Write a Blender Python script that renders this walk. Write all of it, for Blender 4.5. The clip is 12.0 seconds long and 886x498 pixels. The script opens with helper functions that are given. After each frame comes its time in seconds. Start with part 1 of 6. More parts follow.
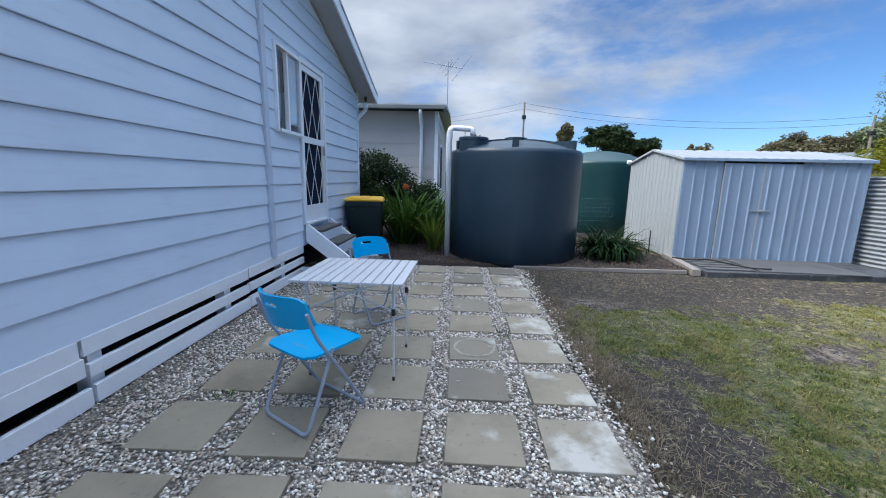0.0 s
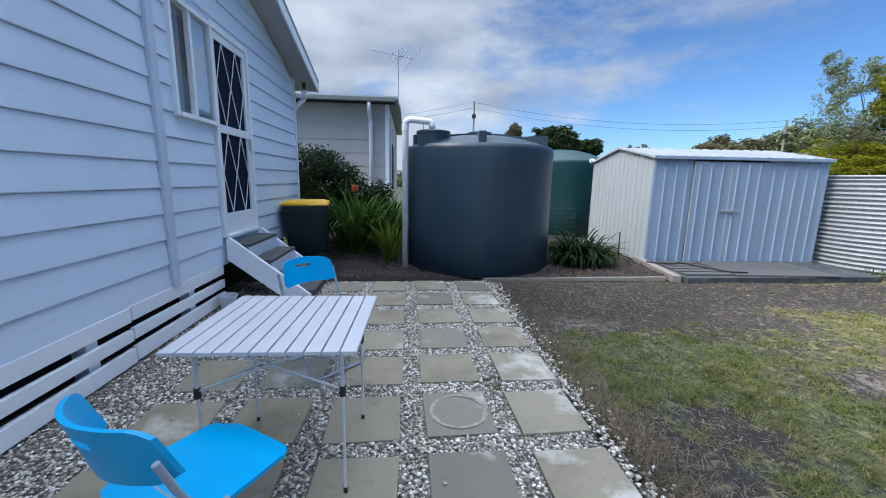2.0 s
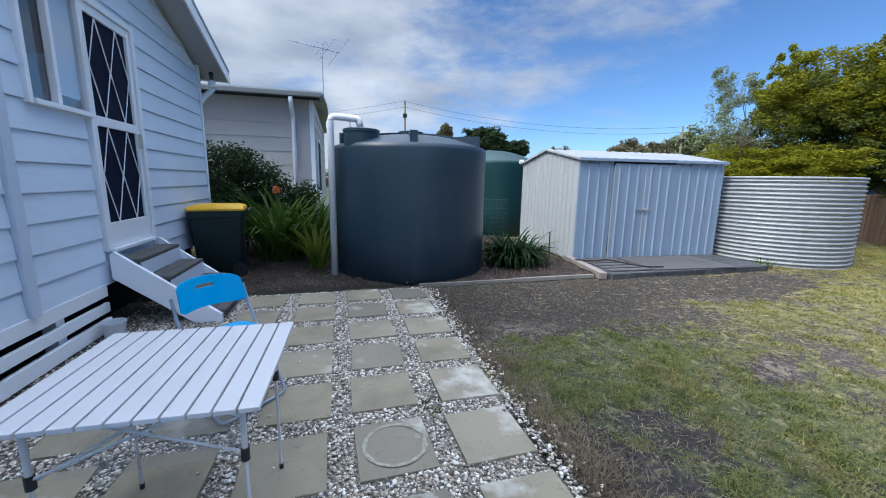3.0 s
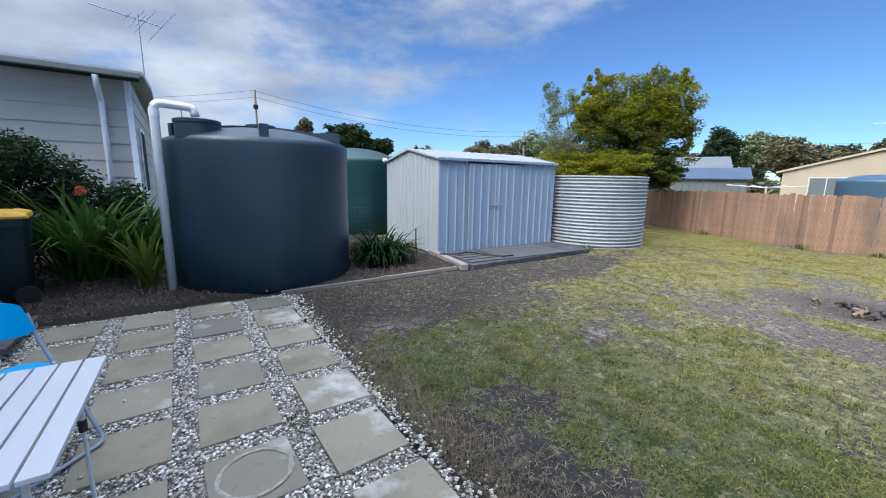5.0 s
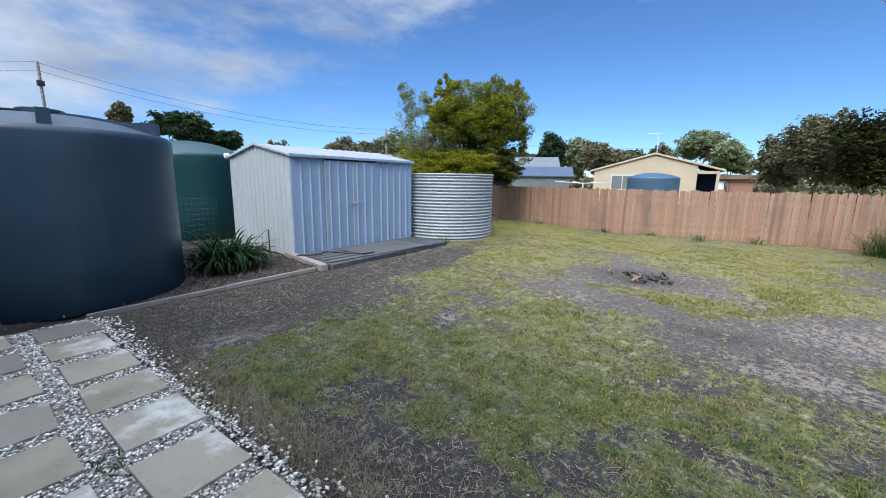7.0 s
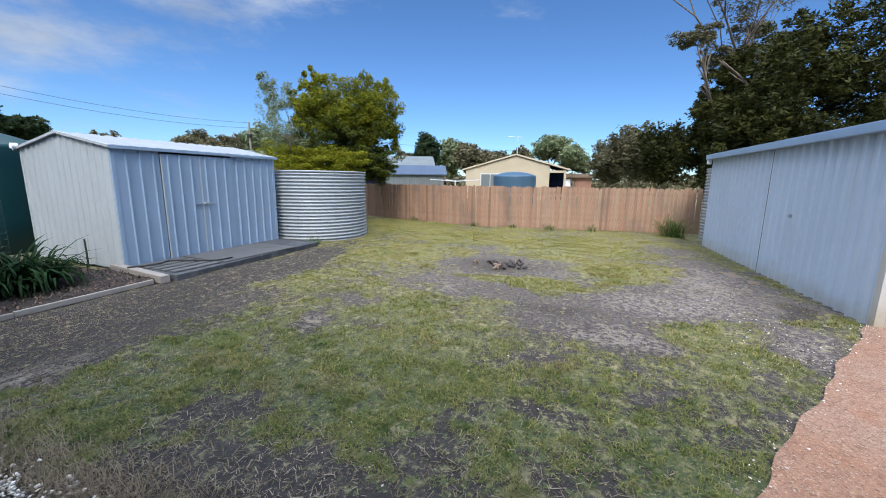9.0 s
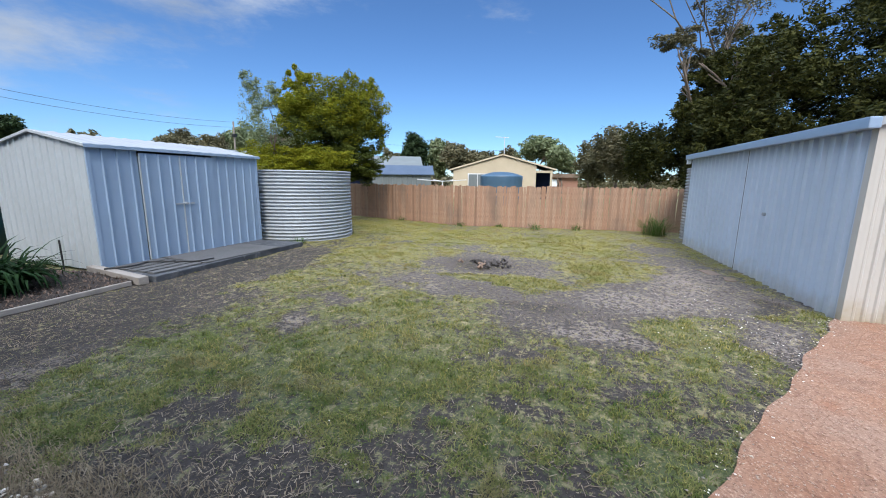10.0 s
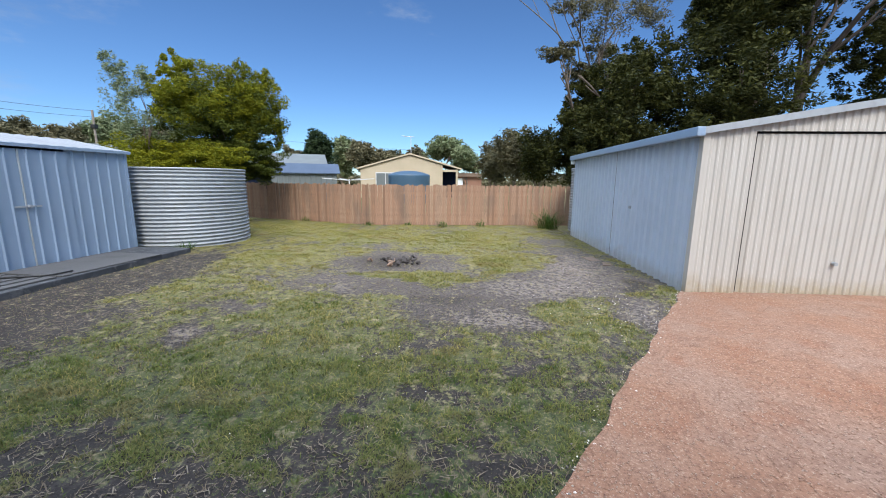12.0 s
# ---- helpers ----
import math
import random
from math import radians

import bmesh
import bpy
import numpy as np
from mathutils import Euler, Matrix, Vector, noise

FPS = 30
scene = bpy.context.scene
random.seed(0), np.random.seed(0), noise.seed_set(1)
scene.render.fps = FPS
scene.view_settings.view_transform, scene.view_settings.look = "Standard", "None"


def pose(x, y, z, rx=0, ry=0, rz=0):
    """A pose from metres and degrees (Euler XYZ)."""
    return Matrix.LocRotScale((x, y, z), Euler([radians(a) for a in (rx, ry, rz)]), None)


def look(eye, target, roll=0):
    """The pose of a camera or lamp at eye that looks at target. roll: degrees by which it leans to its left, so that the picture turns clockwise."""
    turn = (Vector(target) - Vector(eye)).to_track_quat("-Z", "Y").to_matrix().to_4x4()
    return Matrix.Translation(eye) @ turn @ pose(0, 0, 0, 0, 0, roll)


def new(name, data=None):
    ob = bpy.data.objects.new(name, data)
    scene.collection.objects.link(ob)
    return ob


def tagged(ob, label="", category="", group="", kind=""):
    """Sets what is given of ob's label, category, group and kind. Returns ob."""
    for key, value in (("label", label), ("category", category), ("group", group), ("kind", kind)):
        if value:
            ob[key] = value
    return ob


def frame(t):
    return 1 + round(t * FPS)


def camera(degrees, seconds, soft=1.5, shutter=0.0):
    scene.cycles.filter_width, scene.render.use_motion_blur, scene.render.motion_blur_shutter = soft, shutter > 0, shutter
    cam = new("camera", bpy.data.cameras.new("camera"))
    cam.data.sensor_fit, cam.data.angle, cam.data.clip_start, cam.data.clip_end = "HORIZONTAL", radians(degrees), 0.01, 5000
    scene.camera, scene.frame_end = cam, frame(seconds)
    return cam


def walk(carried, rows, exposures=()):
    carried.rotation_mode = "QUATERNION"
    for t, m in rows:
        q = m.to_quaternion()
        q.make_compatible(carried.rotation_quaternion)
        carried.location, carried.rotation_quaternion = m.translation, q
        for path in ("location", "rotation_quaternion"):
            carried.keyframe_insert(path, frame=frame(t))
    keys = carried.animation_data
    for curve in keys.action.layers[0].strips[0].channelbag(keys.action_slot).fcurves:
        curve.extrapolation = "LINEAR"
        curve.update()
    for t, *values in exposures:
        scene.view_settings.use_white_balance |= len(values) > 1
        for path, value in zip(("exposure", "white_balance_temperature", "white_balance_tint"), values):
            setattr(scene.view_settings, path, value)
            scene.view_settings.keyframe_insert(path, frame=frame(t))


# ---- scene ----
EXPOSURE, KELVIN = 0.95, 5950.0
cam = camera(98.65, 12.0, 1.0)
# seconds, x, y, z, yaw, pitch, roll
ROWS = [
    (0, 1.122, 0.710, 1.388, 2.47, -10.40, -1.23),
    (0.5, 1.075, 0.968, 1.387, 2.21, -10.34, -1.17),
    (1, 1.013, 1.187, 1.381, 1.88, -10.34, -1.22),
    (1.5, 0.969, 1.394, 1.389, -0.25, -10.30, -1.14),
    (2, 0.985, 1.599, 1.389, -5.02, -10.28, -1.05),
    (2.5, 1.015, 1.755, 1.399, -10.00, -10.20, -1.02),
    (3, 1.040, 1.838, 1.416, -14.88, -10.18, -0.98),
    (3.2, 1.046, 1.862, 1.418, -16.85, -10.18, -0.98),
    (4.8, 1.085, 1.832, 1.427, -32.44, -10.16, -0.95),
    (5, 1.093, 1.819, 1.427, -34.39, -10.16, -0.95),
    (5.5, 1.127, 1.802, 1.426, -39.28, -10.16, -0.92),
    (6, 1.152, 1.764, 1.430, -44.19, -10.18, -0.86),
    (6.5, 1.168, 1.689, 1.436, -48.97, -10.24, -0.82),
    (7, 1.169, 1.638, 1.437, -53.95, -10.27, -0.80),
    (7.5, 1.189, 1.611, 1.427, -58.90, -10.22, -0.77),
    (7.7, 1.197, 1.597, 1.425, -60.85, -10.22, -0.77),
    (9.3, 1.280, 1.435, 1.401, -72.55, -10.21, -0.66),
    (9.5, 1.283, 1.420, 1.399, -72.80, -10.21, -0.66),
    (10, 1.270, 1.389, 1.396, -73.24, -10.16, -0.64),
    (10.5, 1.258, 1.367, 1.395, -74.20, -10.16, -0.64),
    (11, 1.237, 1.338, 1.388, -76.40, -10.16, -0.58),
    (11.5, 1.212, 1.342, 1.386, -81.71, -10.14, -0.54),
    (12, 1.211, 1.333, 1.381, -86.70, -10.15, -0.55),
]
walk(cam, [(t, pose(x, y, z, 90 + pitch, roll, yaw)) for t, x, y, z, yaw, pitch, roll in ROWS],
     [(0.0, EXPOSURE - 0.04, KELVIN, 10.0), (3.0, EXPOSURE - 0.02, KELVIN, 10.0), (5.0, EXPOSURE - 0.02, KELVIN - 80, 10.0), (6.5, EXPOSURE - 0.07, KELVIN - 220, 10.0),
      (9.5, EXPOSURE - 0.05, KELVIN - 40, 10.0), (12.0, EXPOSURE - 0.13, KELVIN + 60, 10.0)])

# ---- world and sun ----
SUN_ELEV, SUN_AZ = 48.0, 196.0   # degrees; azimuth counted from +x towards +y, where the sun stands
world = bpy.data.worlds.new("world")
scene.world = world
world.use_nodes = True
wn, wl = world.node_tree.nodes, world.node_tree.links
wn.clear()
sky = wn.new("ShaderNodeTexSky")
sky.sky_type = "NISHITA"
sky.sun_disc = False
sky.sun_elevation = radians(SUN_ELEV)
sky.sun_rotation = radians(90 - SUN_AZ)
sky.air_density, sky.dust_density, sky.ozone_density = 0.9, 0.0, 4.0
coord = wn.new("ShaderNodeTexCoord")
stretch = wn.new("ShaderNodeMapping")
stretch.inputs["Scale"].default_value = (1.6, 1.6, 4.2)
stretch.inputs["Rotation"].default_value = (0, 0, radians(20))
wl.new(coord.outputs["Generated"], stretch.inputs["Vector"])
puff = wn.new("ShaderNodeTexNoise")
puff.inputs["Scale"].default_value, puff.inputs["Detail"].default_value, puff.inputs["Roughness"].default_value = 1.7, 9, 0.62
wl.new(stretch.outputs["Vector"], puff.inputs["Vector"])
# a bank of cloud stands over the house side of the sky and thins out away from it
bank = wn.new("ShaderNodeVectorMath")
bank.operation = "DOT_PRODUCT"
bank.inputs[1].default_value = (-0.70, 0.45, 1.02)
wl.new(coord.outputs["Generated"], bank.inputs[0])
cover = wn.new("ShaderNodeMath")
cover.operation = "MULTIPLY_ADD"
wl.new(bank.outputs["Value"], cover.inputs[0])
cover.inputs[1].default_value = 0.36
wl.new(puff.outputs["Fac"], cover.inputs[2])
veil = wn.new("ShaderNodeMapRange")
veil.interpolation_type = "SMOOTHSTEP"
veil.inputs["From Min"].default_value, veil.inputs["From Max"].default_value = 0.50, 0.80
wl.new(cover.outputs["Value"], veil.inputs["Value"])
grey = wn.new("ShaderNodeTexNoise")
grey.inputs["Scale"].default_value, grey.inputs["Detail"].default_value = 2.4, 6
wl.new(stretch.outputs["Vector"], grey.inputs["Vector"])
tone = wn.new("ShaderNodeValToRGB")
tone.color_ramp.elements[0].position, tone.color_ramp.elements[0].color = 0.32, (3.8, 4.4, 5.4, 1)
tone.color_ramp.elements[1].position, tone.color_ramp.elements[1].color = 0.70, (7.7, 8.2, 8.9, 1)
wl.new(grey.outputs["Fac"], tone.inputs["Fac"])
# thin cloud is brightest overhead, towards the veiled sun, and dull low down
glow = wn.new("ShaderNodeVectorMath")
glow.operation = "DOT_PRODUCT"
glow.inputs[1].default_value = (-0.17, -0.10, 0.98)
wl.new(coord.outputs["Generated"], glow.inputs[0])
shine = wn.new("ShaderNodeMapRange")
shine.interpolation_type = "SMOOTHSTEP"
for key, value in (("From Min", 0.30), ("From Max", 1.0), ("To Min", 0.74), ("To Max", 4.6)):
    shine.inputs[key].default_value = value
wl.new(glow.outputs["Value"], shine.inputs["Value"])
lit = wn.new("ShaderNodeVectorMath")
lit.operation = "SCALE"
wl.new(tone.outputs["Color"], lit.inputs[0])
wl.new(shine.outputs["Result"], lit.inputs["Scale"])
clouds = wn.new("ShaderNodeMix")
clouds.data_type = "RGBA"
wl.new(veil.outputs["Result"], clouds.inputs["Factor"])
deep = wn.new("ShaderNodeVectorMath")
deep.operation = "MULTIPLY"
deep.inputs[1].default_value = (0.78, 0.95, 1.10)
wl.new(sky.outputs["Color"], deep.inputs[0])
wl.new(deep.outputs["Vector"], clouds.inputs["A"])
wl.new(lit.outputs["Vector"], clouds.inputs["B"])
back = wn.new("ShaderNodeBackground")
back.inputs["Strength"].default_value = 0.068
wl.new(clouds.outputs["Result"], back.inputs["Color"])
outw = wn.new("ShaderNodeOutputWorld")
wl.new(back.outputs["Background"], outw.inputs["Surface"])

sun = new("sun", bpy.data.lights.new("sun", "SUN"))
sun.data.energy, sun.data.angle, sun.data.color = 1.8, radians(20), (1.0, 0.88, 0.72)
_sd = Vector((math.cos(radians(SUN_AZ)) * math.cos(radians(SUN_ELEV)), math.sin(radians(SUN_AZ)) * math.cos(radians(SUN_ELEV)), math.sin(radians(SUN_ELEV))))
sun.matrix_world = look(_sd * 40, (0, 0, 0))


# ---- materials ----
class Mat:
    """A small builder of node materials."""
    def __init__(self, name, color, rough=0.7, metal=0.0, spec=0.5):
        self.m = bpy.data.materials.new(name)
        self.m.use_nodes = True
        self.n, self.l = self.m.node_tree.nodes, self.m.node_tree.links
        self.b = self.n["Principled BSDF"]
        self.b.inputs["Base Color"].default_value = (*color, 1)
        self.b.inputs["Roughness"].default_value = rough
        self.b.inputs["Metallic"].default_value = metal
        self.b.inputs["Specular IOR Level"].default_value = spec
        self.col = None
        self.height = None
        tc = self.n.new("ShaderNodeTexCoord")
        self.co = tc.outputs["Object"]
        geo = self.n.new("ShaderNodeNewGeometry")
        self.pos, self.island = geo.outputs["Position"], geo.outputs["Random Per Island"]
        self.rand = self.n.new("ShaderNodeObjectInfo").outputs["Random"]
        self.base = color

    def noise(self, scale, detail=4, rough=0.55, where=None, stretch=None, kind="noise"):
        src = where or self.pos
        if stretch:
            mp = self.n.new("ShaderNodeMapping")
            mp.inputs["Scale"].default_value = stretch
            self.l.new(src, mp.inputs["Vector"])
            src = mp.outputs["Vector"]
        if kind == "voronoi":
            t = self.n.new("ShaderNodeTexVoronoi")
            t.inputs["Scale"].default_value = scale
            self.l.new(src, t.inputs["Vector"])
            return t.outputs["Distance"]
        t = self.n.new("ShaderNodeTexNoise")
        t.inputs["Scale"].default_value, t.inputs["Detail"].default_value, t.inputs["Roughness"].default_value = scale, detail, rough
        self.l.new(src, t.inputs["Vector"])
        return t.outputs["Fac"]

    def ramp(self, src, lo, hi, a=0.0, b=1.0):
        t = self.n.new("ShaderNodeMapRange")
        t.inputs["From Min"].default_value, t.inputs["From Max"].default_value = lo, hi
        t.inputs["To Min"].default_value, t.inputs["To Max"].default_value = a, b
        self.l.new(src, t.inputs["Value"])
        return t.outputs["Result"]

    def math(self, op, a, b):
        t = self.n.new("ShaderNodeMath")
        t.operation = op
        for k, v in enumerate((a, b)):
            if isinstance(v, (int, float)):
                t.inputs[k].default_value = v
            else:
                self.l.new(v, t.inputs[k])
        return t.outputs["Value"]

    def over(self, color, fac):
        """Lays a colour over what is there, by a factor."""
        t = self.n.new("ShaderNodeMix")
        t.data_type = "RGBA"
        if self.col is None:
            t.inputs["A"].default_value = (*self.base, 1)
        else:
            self.l.new(self.col, t.inputs["A"])
        t.inputs["B"].default_value = (*color, 1)
        if isinstance(fac, (int, float)):
            t.inputs["Factor"].default_value = fac
        else:
            self.l.new(fac, t.inputs["Factor"])
        self.col = t.outputs["Result"]
        self.l.new(self.col, self.b.inputs["Base Color"])
        return self

    def rough(self, src, a, b):
        self.l.new(self.ramp(src, 0.3, 0.7, a, b), self.b.inputs["Roughness"])
        return self

    def bump(self, src, dist=0.002, strength=0.6):
        t = self.n.new("ShaderNodeBump")
        t.inputs["Strength"].default_value, t.inputs["Distance"].default_value = strength, dist
        self.l.new(src, t.inputs["Height"])
        if self.height is not None:
            self.l.new(self.height, t.inputs["Normal"])
        self.height = t.outputs["Normal"]
        self.l.new(self.height, self.b.inputs["Normal"])
        return self


def paint(name, color, rough=0.5, dirt=(0.3, 0.28, 0.24), amount=0.25, grain=None, bump=0.0008):
    m = Mat(name, color, rough)
    big, fine = m.noise(1.3, 5), m.noise(38, 4, stretch=grain)
    m.over(tuple(c * 0.86 for c in color), m.ramp(big, 0.35, 0.75, 0, 0.6))
    m.over(dirt, m.ramp(fine, 0.55, 0.8, 0, amount))
    m.rough(big, rough - 0.1, rough + 0.12)
    m.bump(fine, bump)
    return m.m


M = {}
M["board"] = paint("painted_weatherboard", (0.68, 0.79, 0.93), 0.5, (0.46, 0.49, 0.55), 0.22, (1, 0.08, 1))
M["trim"] = paint("grey_trim_paint", (0.57, 0.655, 0.78), 0.5, amount=0.15)
M["white"] = paint("white_gloss_paint", (0.87, 0.91, 0.96), 0.38, (0.50, 0.52, 0.55), 0.2)
M["soffit"] = paint("grey_soffit_paint", (0.42, 0.44, 0.47), 0.6, amount=0.2)
# near-black painted as shade under floor and eave; also gaps and joints
M["dark"] = Mat("shade_and_joint_black", (0.012, 0.012, 0.013), 0.9).m
M["mesh"] = paint("dark_fly_mesh", (0.005, 0.010, 0.030), 0.8, (0.008, 0.014, 0.034), 0.3)
M["mesh"].node_tree.nodes["Principled BSDF"].inputs["Specular IOR Level"].default_value = 0.15
M["alu"] = paint("brushed_aluminium", (0.62, 0.63, 0.64), 0.38, amount=0.2)
M["black"] = paint("black_plastic", (0.016, 0.016, 0.017), 0.45, amount=0.1)
M["chair_blue"] = paint("bright_blue_plastic", (0.002, 0.37, 0.72), 0.36, (0.03, 0.40, 0.66), 0.15)
M["bin_green"] = paint("dark_green_bin_plastic", (0.003, 0.017, 0.019), 0.5, (0.006, 0.020, 0.022), 0.15)
M["bin_yellow"] = paint("yellow_bin_lid_plastic", (0.80, 0.45, 0.008), 0.45, (0.5, 0.3, 0.05), 0.2)
M["pvc"] = paint("white_pvc_pipe", (0.86, 0.88, 0.91), 0.35, amount=0.10)


def steel(name, color, rough, metal, streak, amount, splash=None):
    m = Mat(name, color, rough, metal)
    big, run = m.noise(0.9, 5), m.noise(7, 5, stretch=(1, 1, 0.07))
    m.over(streak, m.ramp(run, 0.5, 0.78, 0, amount))
    m.over(tuple(c * 0.8 for c in color), m.ramp(big, 0.4, 0.75, 0, 0.5))
    if splash:
        # rain throws mud a hand's breadth up the foot of the wall
        foot = m.n.new("ShaderNodeSeparateXYZ")
        m.l.new(m.pos, foot.inputs["Vector"])
        m.over(splash, m.ramp(m.math("SUBTRACT", foot.outputs["Z"], m.math("MULTIPLY", m.noise(5, 6, 0.65), 0.5)), 0.0, -0.24, 0, 0.8))
    m.rough(big, rough - 0.07, rough + 0.1)
    m.bump(m.noise(120, 2), 0.0003)
    return m.m


# the shed front's bluish shade is put into this steel colour
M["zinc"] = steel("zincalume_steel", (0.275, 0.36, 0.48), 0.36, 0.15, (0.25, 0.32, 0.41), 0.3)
M["shed_roof"] = steel("dull_zinc_roof_steel", (0.30, 0.32, 0.35), 0.55, 0.2, (0.24, 0.25, 0.27), 0.4)
M["zinc_old"] = steel("weathered_galvanised_steel", (0.34, 0.365, 0.385), 0.52, 0.12, (0.22, 0.23, 0.235), 0.5)
M["cream_steel"] = steel("cream_coated_steel", (0.50, 0.475, 0.43), 0.45, 0.0, (0.36, 0.33, 0.28), 0.55, (0.36, 0.29, 0.18))
# lighter copy of the shed steel, with the sunlight put into its colour
M["sunlit_steel"] = steel("sunlit_coated_steel", (0.45, 0.48, 0.49), 0.36, 0.2, (0.40, 0.42, 0.42), 0.5)
M["garage_side"] = steel("grey_coated_steel", (0.50, 0.575, 0.67), 0.40, 0.1, (0.58, 0.61, 0.65), 0.4, (0.42, 0.42, 0.42))

m = Mat("dark_slate_tank_plastic", (0.014, 0.034, 0.056), 0.42)
m.over((0.045, 0.07, 0.095), m.ramp(m.noise(1.2, 5), 0.45, 0.8, 0, 0.5))
m.over((0.06, 0.085, 0.11), m.ramp(m.noise(5, 6, stretch=(1, 1, 0.12)), 0.55, 0.85, 0, 0.35))
m.rough(m.noise(2, 4), 0.34, 0.46).bump(m.noise(140, 2), 0.0006)
M["tank"] = m.m
m = Mat("dark_green_tank_plastic", (0.004, 0.038, 0.040), 0.42)
m.over((0.010, 0.055, 0.055), m.ramp(m.noise(1.2, 5), 0.45, 0.8, 0, 0.5))
M["tank_green"] = m.m
m = Mat("blue_tank_plastic", (0.05, 0.10, 0.16), 0.42)
m.over((0.08, 0.13, 0.19), m.ramp(m.noise(1.2, 5), 0.45, 0.8, 0, 0.5))
M["tank_blue"] = m.m


def timber(name, color, dark, axis=(1, 1, 14), rough=0.75, vary=0.5):
    m = Mat(name, color, rough)
    grain = m.noise(9, 7, 0.65, m.co, axis)
    m.over(dark, m.ramp(grain, 0.35, 0.7, 0, 0.75))
    m.over(tuple(min(1, c * 1.35) for c in color), m.math("MULTIPLY", m.rand, vary))
    m.over(tuple(c * 0.55 for c in dark), m.ramp(m.noise(2.2, 5), 0.55, 0.8, 0, 0.5))
    m.bump(grain, 0.0015)
    return m.m


M["paling"] = timber("reddish_paling_timber", (0.36, 0.235, 0.155), (0.22, 0.125, 0.078), (14, 14, 1))
m = Mat("weathered_paling_timber", (0.37, 0.215, 0.135), 0.8)
pg = m.noise(8, 7, 0.7, m.co, (12, 12, 1))
m.over((0.45, 0.31, 0.21), m.ramp(m.rand, 0.3, 0.6, 0, 0.6))
m.over((0.20, 0.105, 0.062), m.ramp(m.rand, 0.72, 0.98, 0, 0.8))
m.over((0.17, 0.10, 0.065), m.ramp(pg, 0.42, 0.66, 0, 0.85))
m.over((0.13, 0.10, 0.08), m.ramp(m.noise(1.6, 5, stretch=(1, 1, 0.5)), 0.50, 0.70, 0, 0.6))
m.bump(pg, 0.003)
M["paling_board"] = m.m
M["grey_wood"] = timber("weathered_grey_timber", (0.085, 0.084, 0.084), (0.032, 0.031, 0.031), (3, 14, 14))
M["edge_wood"] = timber("weathered_edging_timber", (0.25, 0.225, 0.20), (0.12, 0.105, 0.09), (1, 14, 14))
M["pole_wood"] = timber("pole_timber", (0.22, 0.19, 0.16), (0.12, 0.10, 0.085), (14, 14, 1))
M["slat_white"] = paint("white_enamel_slat", (0.57, 0.57, 0.59), 0.38, (0.5, 0.5, 0.5), 0.12)
M["bark"] = timber("bark", (0.17, 0.13, 0.10), (0.07, 0.055, 0.045), (6, 6, 1))
M["bark_dark"] = timber("dark_furrowed_bark", (0.050, 0.038, 0.030), (0.020, 0.015, 0.012), (6, 6, 1))
M["bark_pale"] = timber("pale_gum_bark", (0.13, 0.11, 0.09), (0.06, 0.05, 0.04), (6, 6, 1))

m = Mat("sandstone_coloured_concrete", (0.270, 0.228, 0.160), 0.85)
m.over((0.150, 0.128, 0.088), m.ramp(m.noise(2.3, 7, 0.6), 0.44, 0.66, 0, 0.8))
m.over((0.30, 0.265, 0.20), m.math("MULTIPLY", m.rand, 0.6))
m.over((0.12, 0.108, 0.090), m.ramp(m.rand, 0.86, 0.93, 0, 0.6))
# lime bloom, heaviest on the outer column that dries in the sun
where = m.n.new("ShaderNodeSeparateXYZ")
m.l.new(m.pos, where.inputs["Vector"])
bloom = m.math("ADD", m.noise(1.9, 7, 0.6), m.ramp(where.outputs["X"], 1.5, 2.0, 0.0, 0.10))
m.over((0.56, 0.53, 0.47), m.ramp(bloom, 0.59, 0.69, 0, 0.75))
m.over((0.10, 0.095, 0.075), m.ramp(m.noise(21, 6, 0.65), 0.58, 0.76, 0, 0.6))
m.bump(m.noise(160, 4), 0.0012).bump(m.noise(14, 4), 0.003)
M["paver"] = m.m
m = Mat("limescale_mark", (0.36, 0.335, 0.28), 0.9)
m.over((0.25, 0.225, 0.172), m.ramp(m.noise(24, 6), 0.45, 0.62))
M["lime"] = m.m
m = Mat("grey_concrete", (0.062, 0.066, 0.074), 0.88)
m.over((0.036, 0.040, 0.047), m.ramp(m.noise(2.5, 6), 0.42, 0.60, 0, 0.9))
m.over((0.17, 0.17, 0.168), m.ramp(m.noise(9, 6), 0.55, 0.75, 0, 0.6))
m.bump(m.noise(60, 5), 0.003)
M["concrete"] = m.m

m = Mat("white_quartz_gravel", (0.60, 0.525, 0.43), 0.7)
m.over((0.15, 0.135, 0.12), m.ramp(m.island, 0.10, 0.34, 0.95, 0.0))
m.over((0.40, 0.285, 0.19), m.ramp(m.island, 0.55, 0.72, 0.0, 0.8))
m.over((0.92, 0.87, 0.80), m.ramp(m.island, 0.70, 0.73, 0.0, 0.95))
m.over((0.22, 0.18, 0.14), m.ramp(m.noise(60, 4), 0.56, 0.8, 0, 0.5))
M["pebble"] = m.m


